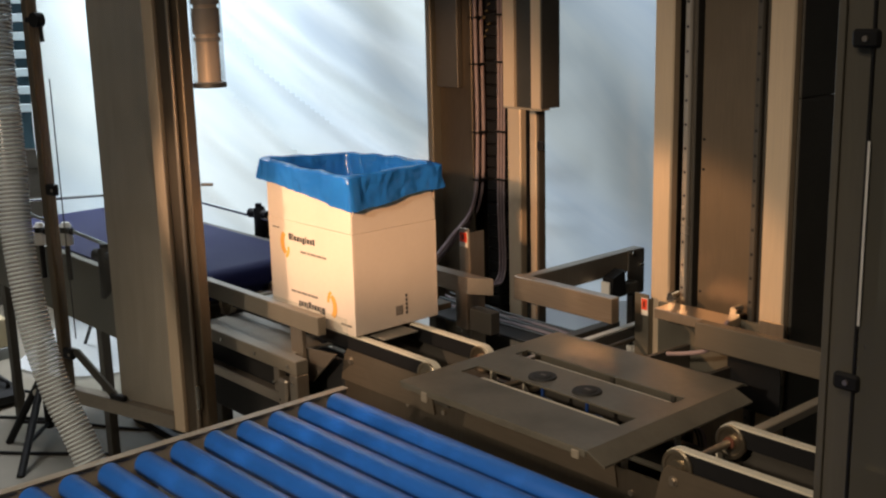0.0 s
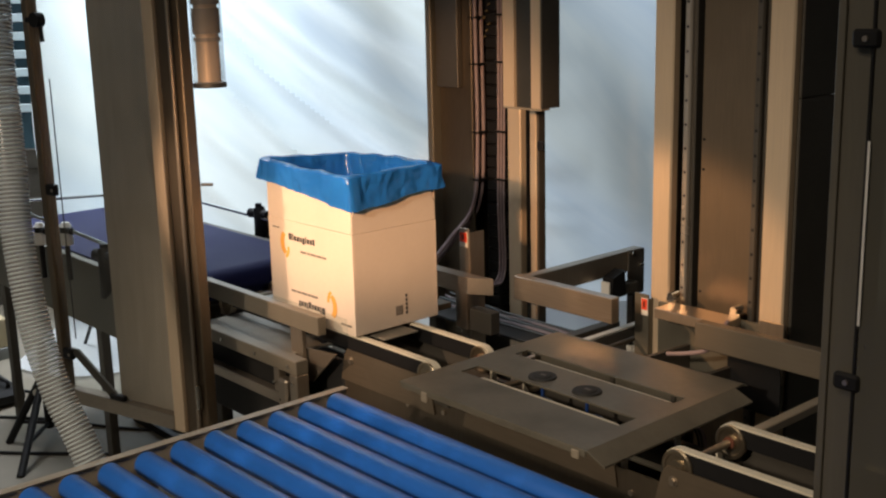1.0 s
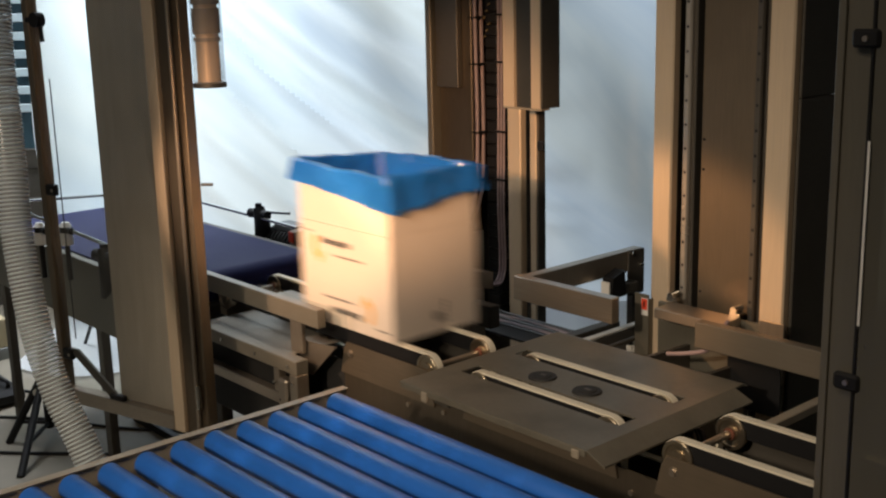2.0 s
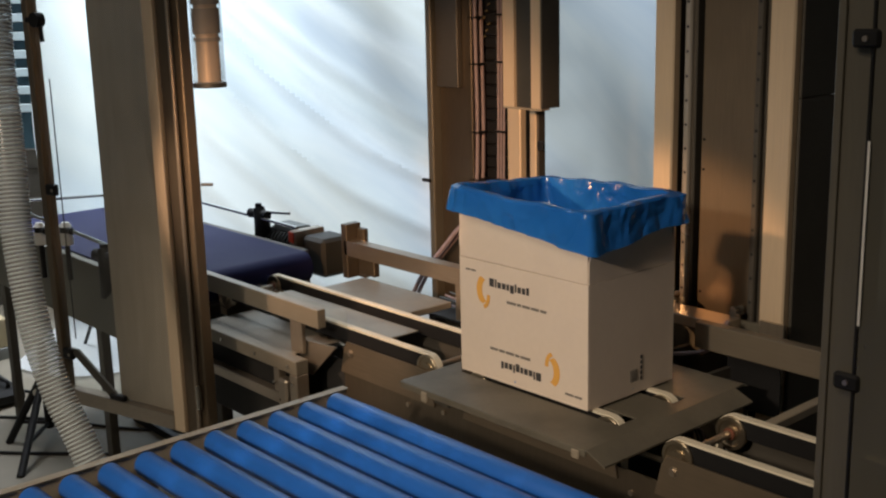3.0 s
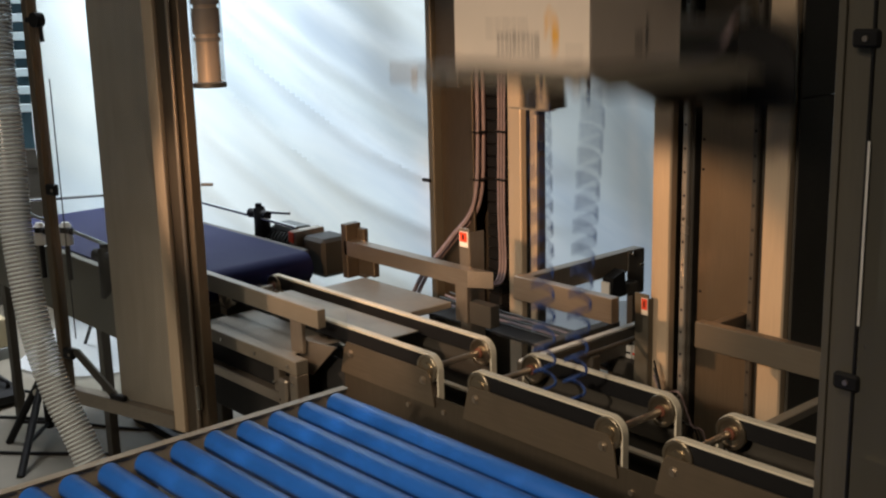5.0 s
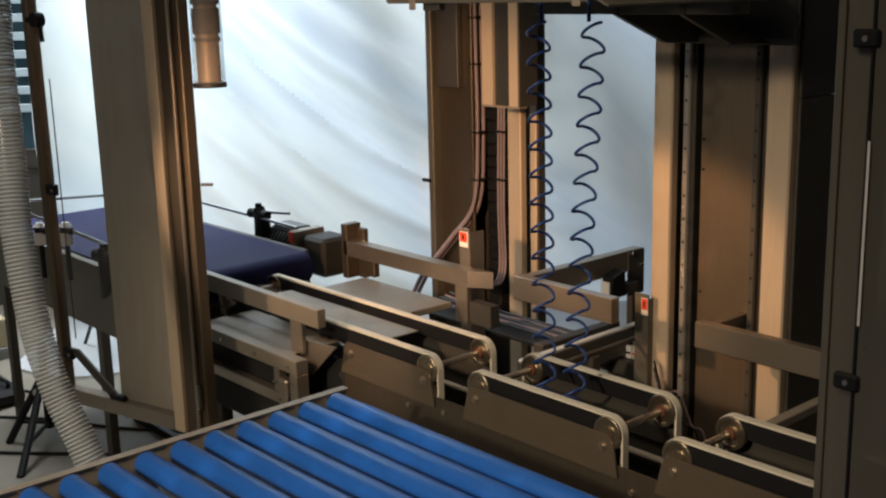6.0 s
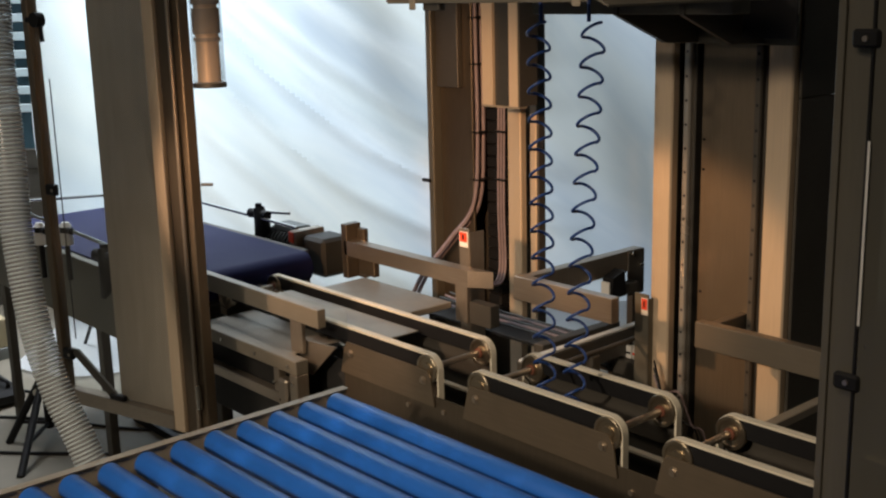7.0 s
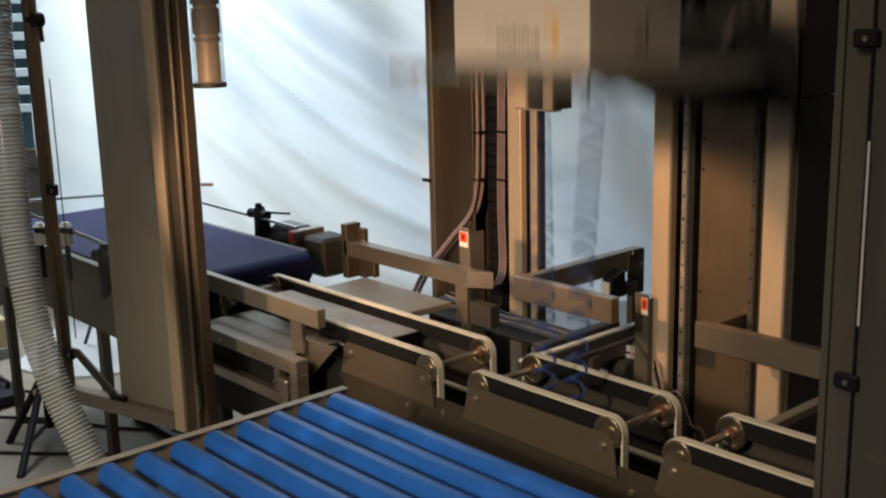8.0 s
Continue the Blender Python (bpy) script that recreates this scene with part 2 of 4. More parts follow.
def rod(bm, a, b, r, r2=None, n=16):
    """A round bar from a to b."""
    a, b = Vector(a), Vector(b)
    q = (b - a).to_track_quat("Z", "Y").to_matrix().to_4x4()
    vs = bmesh.ops.create_cone(bm, cap_ends=True, segments=n, radius1=r, radius2=r if r2 is None else r2, depth=(b - a).length)["verts"]
    bmesh.ops.transform(bm, matrix=Matrix.Translation((a + b) / 2) @ q, verts=vs)
    return vs


def bar(a, b, r, n=16):
    bm = bmesh.new()
    rod(bm, a, b, r, n=n)
    return bm


def slab(points, axis, d0, d1):
    """A flat outline of 2D points pushed out along an axis from d0 to d1."""
    bm = bmesh.new()
    order = {"x": lambda p, d: (d, p[0], p[1]), "y": lambda p, d: (p[0], d, p[1]), "z": lambda p, d: (p[0], p[1], d)}[axis]
    a, b = [bm.verts.new(order(p, d0)) for p in points], [bm.verts.new(order(p, d1)) for p in points]
    bm.faces.new(a)
    bm.faces.new(b[::-1])
    for i in range(len(points)):
        j = (i + 1) % len(points)
        bm.faces.new((a[j], a[i], b[i], b[j]))
    bmesh.ops.recalc_face_normals(bm, faces=bm.faces)
    return bm


def spline(points, steps=12):
    """Points along a smooth line through the given ones."""
    p = [Vector(q) for q in points]
    p = [2 * p[0] - p[1], *p, 2 * p[-1] - p[-2]]
    out = []
    for i in range(1, len(p) - 2):
        for k in range(steps):
            t = k / steps
            out.append(0.5 * (2 * p[i] + (p[i + 1] - p[i - 1]) * t + (2 * p[i - 1] - 5 * p[i] + 4 * p[i + 1] - p[i + 2]) * t * t
                              + (3 * p[i] - p[i - 1] - 3 * p[i + 1] + p[i + 2]) * t ** 3))
    return out + [p[-2]]


def tube(bm, path, r, n=8, caps=True):
    """A round tube along a path; r is one radius or one for each point."""
    path = [Vector(p) for p in path]
    rings, up = [], Vector((0.123, 0.31, 0.94))
    for i, p in enumerate(path):
        d = (path[min(i + 1, len(path) - 1)] - path[max(i - 1, 0)]).normalized()
        s = d.cross(up).normalized()
        up = s.cross(d).normalized()
        rr = r[i] if isinstance(r, (list, tuple)) else r
        rings.append([bm.verts.new(p + rr * (math.cos(2 * math.pi * k / n) * s + math.sin(2 * math.pi * k / n) * up)) for k in range(n)])
    for a, b in zip(rings, rings[1:]):
        for k in range(n):
            bm.faces.new((a[k], a[(k + 1) % n], b[(k + 1) % n], b[k]))
    if caps:
        bm.faces.new(rings[0][::-1])
        bm.faces.new(rings[-1])
    return bm


def cable(points, r, n=8, steps=10):
    return tube(bmesh.new(), spline(points, steps), r, n)


# ---- the hall ----
tagged(part("floor", box(-7, 5, -6, 7, -0.1, 0.0, 0), FLOOR), "tan hall floor with scuffs and dust", "floor", kind="structure")
tagged(part("wall_north", box(-7, 5, 7.0, 7.2, 0, 3.8, 0), WALL), "plain grey hall wall", "wall", kind="structure")
tagged(part("wall_south", box(-7, 5, -6.2, -6.0, 0, 3.8, 0), WALL), "plain grey hall wall", "wall", kind="structure")
tagged(part("wall_east", box(5.0, 5.2, -6, 7, 0, 3.8, 0), WALL), "plain grey hall wall", "wall", kind="structure")
tagged(part("wall_west", box(-7.2, -7.0, -6, 7, 0, 3.8, 0), WALL), "plain grey hall wall", "wall", kind="structure")
tagged(part("ceiling", box(-7.2, 5.2, -6.2, 7.2, 3.8, 4.0, 0), WALL), "plain grey hall ceiling", "ceiling", kind="structure")

RIGHT = Vector((0.6583, 0.7528, 0.0))
AWAY = Vector((-0.7528, 0.6583, 0.0))


def hall_point(side, depth, z):
    """A point of the hall by its distance to the side of and away from the camera's foot."""
    return Vector((EYE.x, EYE.y, 0)) + RIGHT * side + AWAY * depth + Vector((0, 0, z))


# long slanting folds: height, depth, width
FOLDS = ((2.45, 0.06, 0.14), (2.15, 0.05, 0.10), (1.92, 0.07, 0.12), (1.59, 0.11, 0.14), (1.42, 0.03, 0.05), (1.30, 0.06, 0.08), (1.03, 0.05, 0.08), (0.72, 0.05, 0.10), (0.45, 0.04, 0.08))


def curtain():
    """A hung sheet with slanting drapes, gathered in soft folds."""
    bm = bmesh.new()
    nu, nv = 220, 150
    grid = []
    for j in range(8):
        f = 1 - j / 8
        row = []
        for i in range(nu + 1):
            u = -1.95 + 5.2 * i / nu
            lump = 0.012 + 0.035 * abs(noise.noise((u * 4, f * 3, 9.0))) * (1 - 0.5 * f)
            row.append(bm.verts.new(hall_point(u, 5.50 - (0.75 + 0.18 * noise.noise((u * 2.2, 1.0, 4.0))) * f, lump)))
        grid.append(row)
    for j in range(nv + 1):
        z = 0.03 + 3.0 * j / nv
        row = []
        for i in range(nu + 1):
            u = -1.95 + 5.2 * i / nu
            sag = 0.09 * math.sin(2.4 * (u + 0.9 * z) + 1.2 * math.sin(1.3 * z)) + 0.05 * math.sin(5.1 * (u + 0.75 * z) + 2.0 * math.sin(0.9 * u))
            sag += 0.012 * math.sin(17 * u + 5 * z + 2 * math.sin(2 * z)) * (0.4 + 0.6 * noise.noise((u * 1.1, z, 0)))
            sag += 0.03 * noise.noise((u * 1.7, z * 1.2, 3.1))
            w = max(u + 0.95, -0.6)
            q = z + 0.95 * w - 0.25 * w * w + 0.02 * noise.noise((u * 2.0, z * 2.0, 8.0))
            fade = max(0.0, min(1.0, (0.75 - u) / 0.7)) * max(0.0, min(1.0, (u + 1.75) / 0.5))
            for q0, depth, wide in FOLDS:
                d = (q - q0) / wide
                sag += fade * depth * 1.7 / (math.exp(d) + math.exp(-4.5 * d))
            row.append(bm.verts.new(hall_point(u, 5.55 + sag, z)))
        grid.append(row)
    for a, b in zip(grid, grid[1:]):
        for i in range(nu):
            bm.faces.new((a[i], a[i + 1], b[i + 1], b[i]))
    return bm


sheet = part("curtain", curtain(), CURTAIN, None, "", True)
tagged(sheet, "large white draped curtain hanging to the floor", "curtain")

# ---- roller conveyor ----
RX0, RX1, RZ = 0.045, 1.25, 0.742


def roller_mesh():
    bm = bmesh.new()
    r = 0.0245
    prof = [(RX0, 0.006), (RX0 + 0.001, r - 0.003), (RX0 + 0.004, r), (RX1 - 0.004, r), (RX1 - 0.001, r - 0.003), (RX1, 0.006)]
    n = 24
    rings = [[bm.verts.new((x, rr * math.cos(2 * math.pi * k / n), rr * math.sin(2 * math.pi * k / n))) for k in range(n)] for x, rr in prof]
    for a, b in zip(rings, rings[1:]):
        for k in range(n):
            bm.faces.new((a[k], b[k], b[(k + 1) % n], a[(k + 1) % n]))
    bm.faces.new(rings[0])
    bm.faces.new(rings[-1][::-1])
    bmesh.ops.recalc_face_normals(bm, faces=bm.faces)
    me = bpy.data.meshes.new("roller")
    bm.to_mesh(me)
    bm.free()
    me.materials.append(ROLLER_BLUE)
    me.polygons.foreach_set("use_smooth", [True] * len(me.polygons))
    me.set_sharp_from_angle(angle=radians(50))
    return me


rc = thing("roller_conveyor", "roller conveyor with blue sleeved rollers and pale steel side rails", "conveyor", 0, 0, 0)
part("side_rail", slab([(0.008, 0.66), (0.022, 0.66), (0.022, 0.742), (0.03, 0.75), (0.008, 0.75)], "y", -1.55, -0.272), ZINC, rc)
part("side_rail", slab([(1.262, 0.66), (1.276, 0.66), (1.276, 0.75), (1.254, 0.75), (1.262, 0.742)], "y", -1.55, -0.272), ZINC, rc)
part("end_channel", box(0.022, 1.262, -0.277, -0.272, 0.66, 0.715), ZINC, rc)
for lx in (0.012, 1.24):
    for ly in (-1.5, -0.4):
        part("leg", box(lx, lx + 0.04, ly, ly + 0.04, 0.0, 0.66), DARK_STEEL, rc)
ROLLER = roller_mesh()
for k in range(16):
    y = -0.3235 - 0.0767 * k
    ro = piece("roller", ROLLER, rc, pose(0, y, RZ - 0.0105, 0, 0, 0.7) @ pose(0, 0, 0, 23 * k))
    part("axle", bar((0.022, 0, 0), (RX0 + 0.002, 0, 0), 0.006, 8), BRIGHT_STEEL, ro)

# ---- belt transfer modules ----
PULLEY_R = 0.038


def belt_loop(x0, x1, y0, y1, z, r, t):
    """A closed belt with top height z that turns down over a pulley at each end."""
    bm = bmesh.new()
    n, drop = 8, 0.125
    corners = ((x1 - r, z - r, 90), (x1 - r, z - drop, 0), (x0 + r, z - drop, -90), (x0 + r, z - r, -180))
    rings = []
    for cx, cz, a0 in corners:
        for k in range(n + 1):
            a = radians(a0 - 90 * k / n)
            rings.append([bm.verts.new((cx + q * math.cos(a), y, cz + q * math.sin(a))) for q, y in ((r, y0), (r, y1), (r - t, y1), (r - t, y0))])
    for i in range(len(rings)):
        a, b = rings[i], rings[(i + 1) % len(rings)]
        for k in range(4):
            bm.faces.new((a[k], b[k], b[(k + 1) % 4], a[(k + 1) % 4]))
    bmesh.ops.recalc_face_normals(bm, faces=bm.faces)
    return bm


def turned(bm, cx, cz, profile, n=28):
    """A lathe-turned wheel about an axis along y; profile gives radius and y."""
    rings = []
    for r, y in profile:
        if r == 0:
            rings.append([bm.verts.new((cx, y, cz))])
        else:
            rings.append([bm.verts.new((cx + r * math.cos(2 * math.pi * k / n), y, cz + r * math.sin(2 * math.pi * k / n))) for k in range(n)])
    for a, b in zip(rings, rings[1:]):
        for k in range(n):
            j = (k + 1) % n
            if len(a) == 1:
                bm.faces.new((a[0], b[k], b[j]))
            elif len(b) == 1:
                bm.faces.new((a[k], a[j], b[0]))
            else:
                bm.faces.new((a[k], a[j], b[j], b[k]))
    bmesh.ops.recalc_face_normals(bm, faces=bm.faces)


def lane(parent, x0, x1, yc, z, plate_y, plate_x):
    """One belt lane: belt, two pulleys, guide bar and a side plate from plate_x on."""
    part("belt", belt_loop(x0, x1, yc - 0.009, yc + 0.009, z, PULLEY_R, 0.005), BELT_WHITE, parent, "narrow cream toothed belt", True)
    part("guide_bar", box(x0 + 0.05, x1 - 0.05, yc - 0.009, yc + 0.013, z - 0.045, z - 0.0055), BLACK, parent, "black plastic belt guide")
    for cx in (x0 + PULLEY_R, x1 - PULLEY_R):
        bm = bmesh.new()
        zc = z - PULLEY_R
        q = PULLEY_R - 0.0055
        turned(bm, cx, zc, [(0.0, yc + 0.016), (q - 0.006, yc + 0.016), (q - 0.004, yc + 0.011), (q, yc + 0.010), (q, yc - 0.010), (q + 0.004, yc - 0.0105),
                            (q + 0.004, yc - 0.0145), (q + 0.0025, yc - 0.016), (q - 0.004, yc - 0.016), (q - 0.006, yc - 0.0135), (0.016, yc - 0.012),
                            (0.0145, yc - 0.016), (0.0, yc - 0.016)])
        p = part("pulley", bm, TURNED, parent)
        if yc > 0.1:
            part("hub", bar((cx, yc - 0.021, zc), (cx, yc - 0.016, zc), 0.013, 12), COPPER, p, "red-brown hub")
    zb = z - 0.045
    pts = [(plate_x - 0.012, z - 0.128), (plate_x + 0.006, zb - 0.010), (plate_x + 0.018, zb + 0.007), (x1 - 0.030, zb + 0.007), (x1 - 0.018, zb - 0.012), (x1 - 0.006, z - 0.128)]
    # the rear plate's darker steel paints the shade between the lanes
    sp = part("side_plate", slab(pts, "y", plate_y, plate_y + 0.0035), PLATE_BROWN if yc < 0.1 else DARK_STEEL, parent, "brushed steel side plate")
    for cx in (plate_x + 0.035, x1 - 0.045):
        bm = bmesh.new()
        rod(bm, (cx, plate_y - 0.007, zb - 0.022), (cx, plate_y, zb - 0.022), 0.0075, n=6)
        rod(bm, (cx, plate_y - 0.002, zb - 0.022), (cx, plate_y, zb - 0.022), 0.011, n=12)
        part("bolt", bm, STEEL, sp)


def module(label, x0, x1, plate_x=None):
    ob = thing("belt_conveyor", label, "conveyor", 0, 0, 0, "belt conveyors of the transfer line")
    z = 0.75
    lane(ob, x0, x1, 0.022, z, 0.002, x0 if plate_x is None else plate_x)
    lane(ob, x0, x1, 0.202, z, 0.220, x0)
    for cx in (x0 + PULLEY_R, x1 - PULLEY_R):
        part("shaft", bar((cx, 0.03, z - PULLEY_R), (cx, 0.20, z - PULLEY_R), 0.008, 12), STEEL, ob)
    part("cross_member", box((x0 + x1) / 2 - 0.03, (x0 + x1) / 2 + 0.03, 0.009, 0.218, 0.575, 0.62), RUBBER, ob)
    return ob


infeed = module("two-lane belt conveyor with cream belts and steel side plates", -1.02, 0.012, -0.365)
middle = module("short two-lane belt conveyor under the lift plate", 0.122, 0.592)
outfeed = module("two-lane belt conveyor with cream belts beside the frame post", 0.695, 1.45)

# guide rails ride on the infeed module
GUSSET = [(-0.53, 0.69), (-0.345, 0.705), (-0.46, 0.60), (-0.51, 0.60)]
fg = thing("guide_rail", "brushed steel side guide with a clear plastic strip", "guide rail", 0, 0, 0, "side guides")
part("bar", box(-1.05, -0.385, -0.062, -0.035, 0.752, 0.804), GUIDE_STEEL, fg)
part("clear_strip", box(-0.72, -0.30, -0.030, -0.026, 0.765, 0.81, 0.001), ACRYLIC, fg, "clear plastic strip")
part("post", box(-0.53, -0.475, -0.055, -0.04, 0.66, 0.7515), STEEL, fg)
part("gusset", slab(GUSSET, "y", -0.036, -0.031), STEEL, fg)
bg = thing("guide_rail", "brushed steel side guide on upright posts", "guide rail", 0, 0, 0, "side guides")
part("bar", slab([(-0.94, 0.44), (-0.343, 0.44), (-0.278, 0.481), (-0.94, 0.481)], "z", 0.777, 0.826), STEEL_H, bg)
part("end_post", box(-0.955, -0.925, 0.44, 0.50, 0.70, 0.88), TAN_STEEL, bg)
part("end_post", box(-0.922, -0.885, 0.4815, 0.50, 0.70, 0.865), TAN_STEEL, bg)
part("bracket", box(-0.88, -0.80, 0.452, 0.475, 0.7225, 0.776), TAN_STEEL, bg)
part("post", box(-0.415, -0.364, 0.455, 0.475, 0.66, 0.776), STEEL, bg)
part("foot_block", box(-0.362, -0.272, 0.462, 0.50, 0.66, 0.726), DARK_STEEL, bg)

# ---- fixed machine frame ----
mf = thing("machine_frame", "stainless machine base frame with open tube legs", "machine frame", 0, 0, 0)
part("support_plate", box(-0.86, -0.25, 0.055, 0.172, 0.722, 0.727), SLIDE_PLATE, mf, "grey steel slide plate")
part("rear_plate", box(-0.83, -0.41, 0.26, 0.435, 0.703, 0.722), SLIDE_PLATE, mf, "grey steel cover plate")
part("front_plate", box(-0.96, -0.50, -0.074, 0.095, 0.655, 0.66), SLIDE_PLATE, mf, "grey steel cover plate")
part("front_tube", box(-1.0, -0.42, -0.115, -0.075, 0.625, 0.665), GUIDE_STEEL, mf)
part("lower_tube", box(-1.0, -0.47, -0.115, -0.085, 0.525, 0.555), STEEL_H, mf)
part("leg", box(-0.455, -0.42, -0.115, -0.075, 0.0, 0.624), STEEL, mf)
part("leg", box(-0.54, -0.515, -0.11, -0.085, 0.556, 0.624), STEEL, mf)
# dark sheet paints the shaded interior behind the tube frame's openings
part("inner_shade", box(-1.0, -0.46, -0.070, -0.066, 0.40, 0.63), RUBBER, mf, "dark sheet painting the shade inside the frame")
for bx, bz in ((-0.80, 0.645), (-0.62, 0.645), (-0.455, 0.645), (-0.438, 0.60), (-0.528, 0.585), (-0.50, 0.54)):
    part("bolt", bar((bx, -0.1195, bz), (bx, -0.115, bz), 0.005, 6), BRIGHT_STEEL, mf)
part("corner_block", box(-0.512, -0.470, -0.118, -0.085, 0.50, 0.60, 0.006), STEEL, mf)
# added dark sheet paints shade below the infeed belts
part("shade_skirt", box(-1.1, -0.3725, 0.0085, 0.0115, 0.40, 0.654, 0.001), RUBBER, mf, "dark sheet painting the shade below the infeed belts")
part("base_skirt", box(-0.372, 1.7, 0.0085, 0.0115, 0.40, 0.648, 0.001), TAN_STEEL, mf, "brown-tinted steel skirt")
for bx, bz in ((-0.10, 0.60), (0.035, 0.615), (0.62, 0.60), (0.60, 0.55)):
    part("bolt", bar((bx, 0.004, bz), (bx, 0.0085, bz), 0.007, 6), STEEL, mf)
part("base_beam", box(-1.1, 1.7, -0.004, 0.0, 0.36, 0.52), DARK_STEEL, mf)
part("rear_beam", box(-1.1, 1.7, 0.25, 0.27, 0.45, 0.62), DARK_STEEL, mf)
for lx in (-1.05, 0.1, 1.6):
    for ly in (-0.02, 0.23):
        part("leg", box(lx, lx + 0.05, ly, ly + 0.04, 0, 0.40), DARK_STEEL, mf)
# the tray's near-black colour paints the shade between the lanes
part("cover", box(-1.1, 1.7, 0.0, 0.25, 0.42, 0.43), RUBBER, mf, "tray coloured dark for the shade between the lanes")

ur = thing("u_rail", "U-shaped brushed steel stop rail", "guide rail", 0, 0, 0)
part("front_bar", box(-0.14, 0.212, 0.425, 0.455, 0.785, 0.852), STEEL_H, ur)
part("side_bar", box(-0.14, -0.105, 0.456, 0.943, 0.785, 0.848), STEEL, ur)
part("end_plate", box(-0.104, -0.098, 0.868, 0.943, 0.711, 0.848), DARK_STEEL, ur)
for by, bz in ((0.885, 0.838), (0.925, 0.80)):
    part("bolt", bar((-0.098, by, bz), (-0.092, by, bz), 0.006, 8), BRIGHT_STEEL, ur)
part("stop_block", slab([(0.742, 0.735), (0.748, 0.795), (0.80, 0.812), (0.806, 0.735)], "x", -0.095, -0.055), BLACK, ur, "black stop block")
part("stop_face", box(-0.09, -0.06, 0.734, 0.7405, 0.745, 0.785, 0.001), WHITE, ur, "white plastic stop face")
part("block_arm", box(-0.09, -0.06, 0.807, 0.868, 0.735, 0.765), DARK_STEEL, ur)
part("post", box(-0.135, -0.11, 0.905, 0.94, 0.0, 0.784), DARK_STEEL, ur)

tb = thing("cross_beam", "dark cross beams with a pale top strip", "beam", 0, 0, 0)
# white colour paints the bright reflection on the strip's polished top
part("strip", box(0.056, 0.076, 0.245, 0.72, 0.692, 0.70), WHITE, tb, "steel strip painted white for its bright reflection")
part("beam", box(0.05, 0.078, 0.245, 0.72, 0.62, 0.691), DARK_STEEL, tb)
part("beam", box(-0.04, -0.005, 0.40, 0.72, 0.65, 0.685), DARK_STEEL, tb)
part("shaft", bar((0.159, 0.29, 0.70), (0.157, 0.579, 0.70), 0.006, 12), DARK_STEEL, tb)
part("shaft_stand", box(0.145, 0.172, 0.40, 0.43, 0.0, 0.694), DARK_STEEL, tb)


def sensor_post(x0, x1, y0, z0, z1, s0, s1, label, mat):
    """An angle post; its sticker spans s0 to s1 of the front's width."""
    ob = thing("sensor_post", label, "post", 0, 0, 0, "sticker posts")
    t = 0.004
    bm = bmesh.new()
    block(bm, x0, x1, y0, y0 + t, z0, z1, 0.001)
    block(bm, x1 - t, x1, y0 + t, y0 + 0.062, z0, z1 - 0.012, 0.001)
    part("angle", bm, mat, ob)
    a, b = x0 + s0 * (x1 - x0), x0 + s1 * (x1 - x0)
    w = b - a
    st = part("sticker", box(a, b, y0 - 0.0015, y0 - 0.0003, z1 - 0.056, z1 - 0.010, 0), WHITE, ob, "red and white warning sticker")
    part("sticker_field", box(a + 0.08 * w, b - 0.08 * w, y0 - 0.0028, y0 - 0.0016, z1 - 0.041, z1 - 0.012, 0), RED, st)
    part("sticker_mark", box(a + 0.40 * w, a + 0.60 * w, y0 - 0.004, y0 - 0.003, z1 - 0.034, z1 - 0.018, 0), BLACK, st)
    return ob


sensor_post(-0.442, -0.399, 0.50, 0.0, 0.932, 0.08, 0.92, "steel angle post with a red warning sticker", STEEL)
sensor_post(0.160, 0.206, 0.58, 0.0, 0.830, 0.50, 0.97, "dark steel angle post with a red warning sticker", OLIVE_STEEL)
vb = thing("valve_block", "white and red valve block on a steel tray", "valve block", 0, 0, -0.032)
part("body", box(0.03, 0.15, 0.66, 0.72, 0.645, 0.70), SLATE, vb)
for k in range(5):
    vx = 0.034 + 0.023 * k
    vl = part("valve", box(vx, vx + 0.019, 0.642, 0.6595, 0.646, 0.682 - 0.004 * (k % 2), 0.002), WHITE, vb)
    part("band", box(vx + 0.002, vx + 0.017, 0.6405, 0.6418, 0.660, 0.666, 0), RED if k % 2 else BLACK, vl)
    part("fitting", bar((vx + 0.0095, 0.651, 0.684), (vx + 0.0095, 0.651, 0.70), 0.005, 10), BRIGHT_STEEL if k % 2 else BLACK, vb)
part("tray", box(0.0, 0.15, 0.62, 0.74, 0.60, 0.644), DARK_STEEL, vb)
part("foot", box(0.05, 0.09, 0.66, 0.70, 0.032, 0.60), DARK_STEEL, vb)

# ---- lift column ----
LC = 0.60
lc = thing("lift_column", "tall stainless lift column with two bolted guide rails", "column", 0, 0, 0)
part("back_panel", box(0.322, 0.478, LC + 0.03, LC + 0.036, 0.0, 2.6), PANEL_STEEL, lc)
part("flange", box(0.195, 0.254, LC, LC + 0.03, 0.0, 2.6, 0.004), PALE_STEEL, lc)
# side walls, web and side covers: darker steel paints the column's shaded faces
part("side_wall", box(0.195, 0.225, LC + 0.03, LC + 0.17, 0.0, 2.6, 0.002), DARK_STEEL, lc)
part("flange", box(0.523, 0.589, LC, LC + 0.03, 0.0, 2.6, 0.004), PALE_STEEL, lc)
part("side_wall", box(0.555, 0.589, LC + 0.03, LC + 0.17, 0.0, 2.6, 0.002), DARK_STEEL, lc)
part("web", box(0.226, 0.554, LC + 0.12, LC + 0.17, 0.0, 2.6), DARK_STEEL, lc)
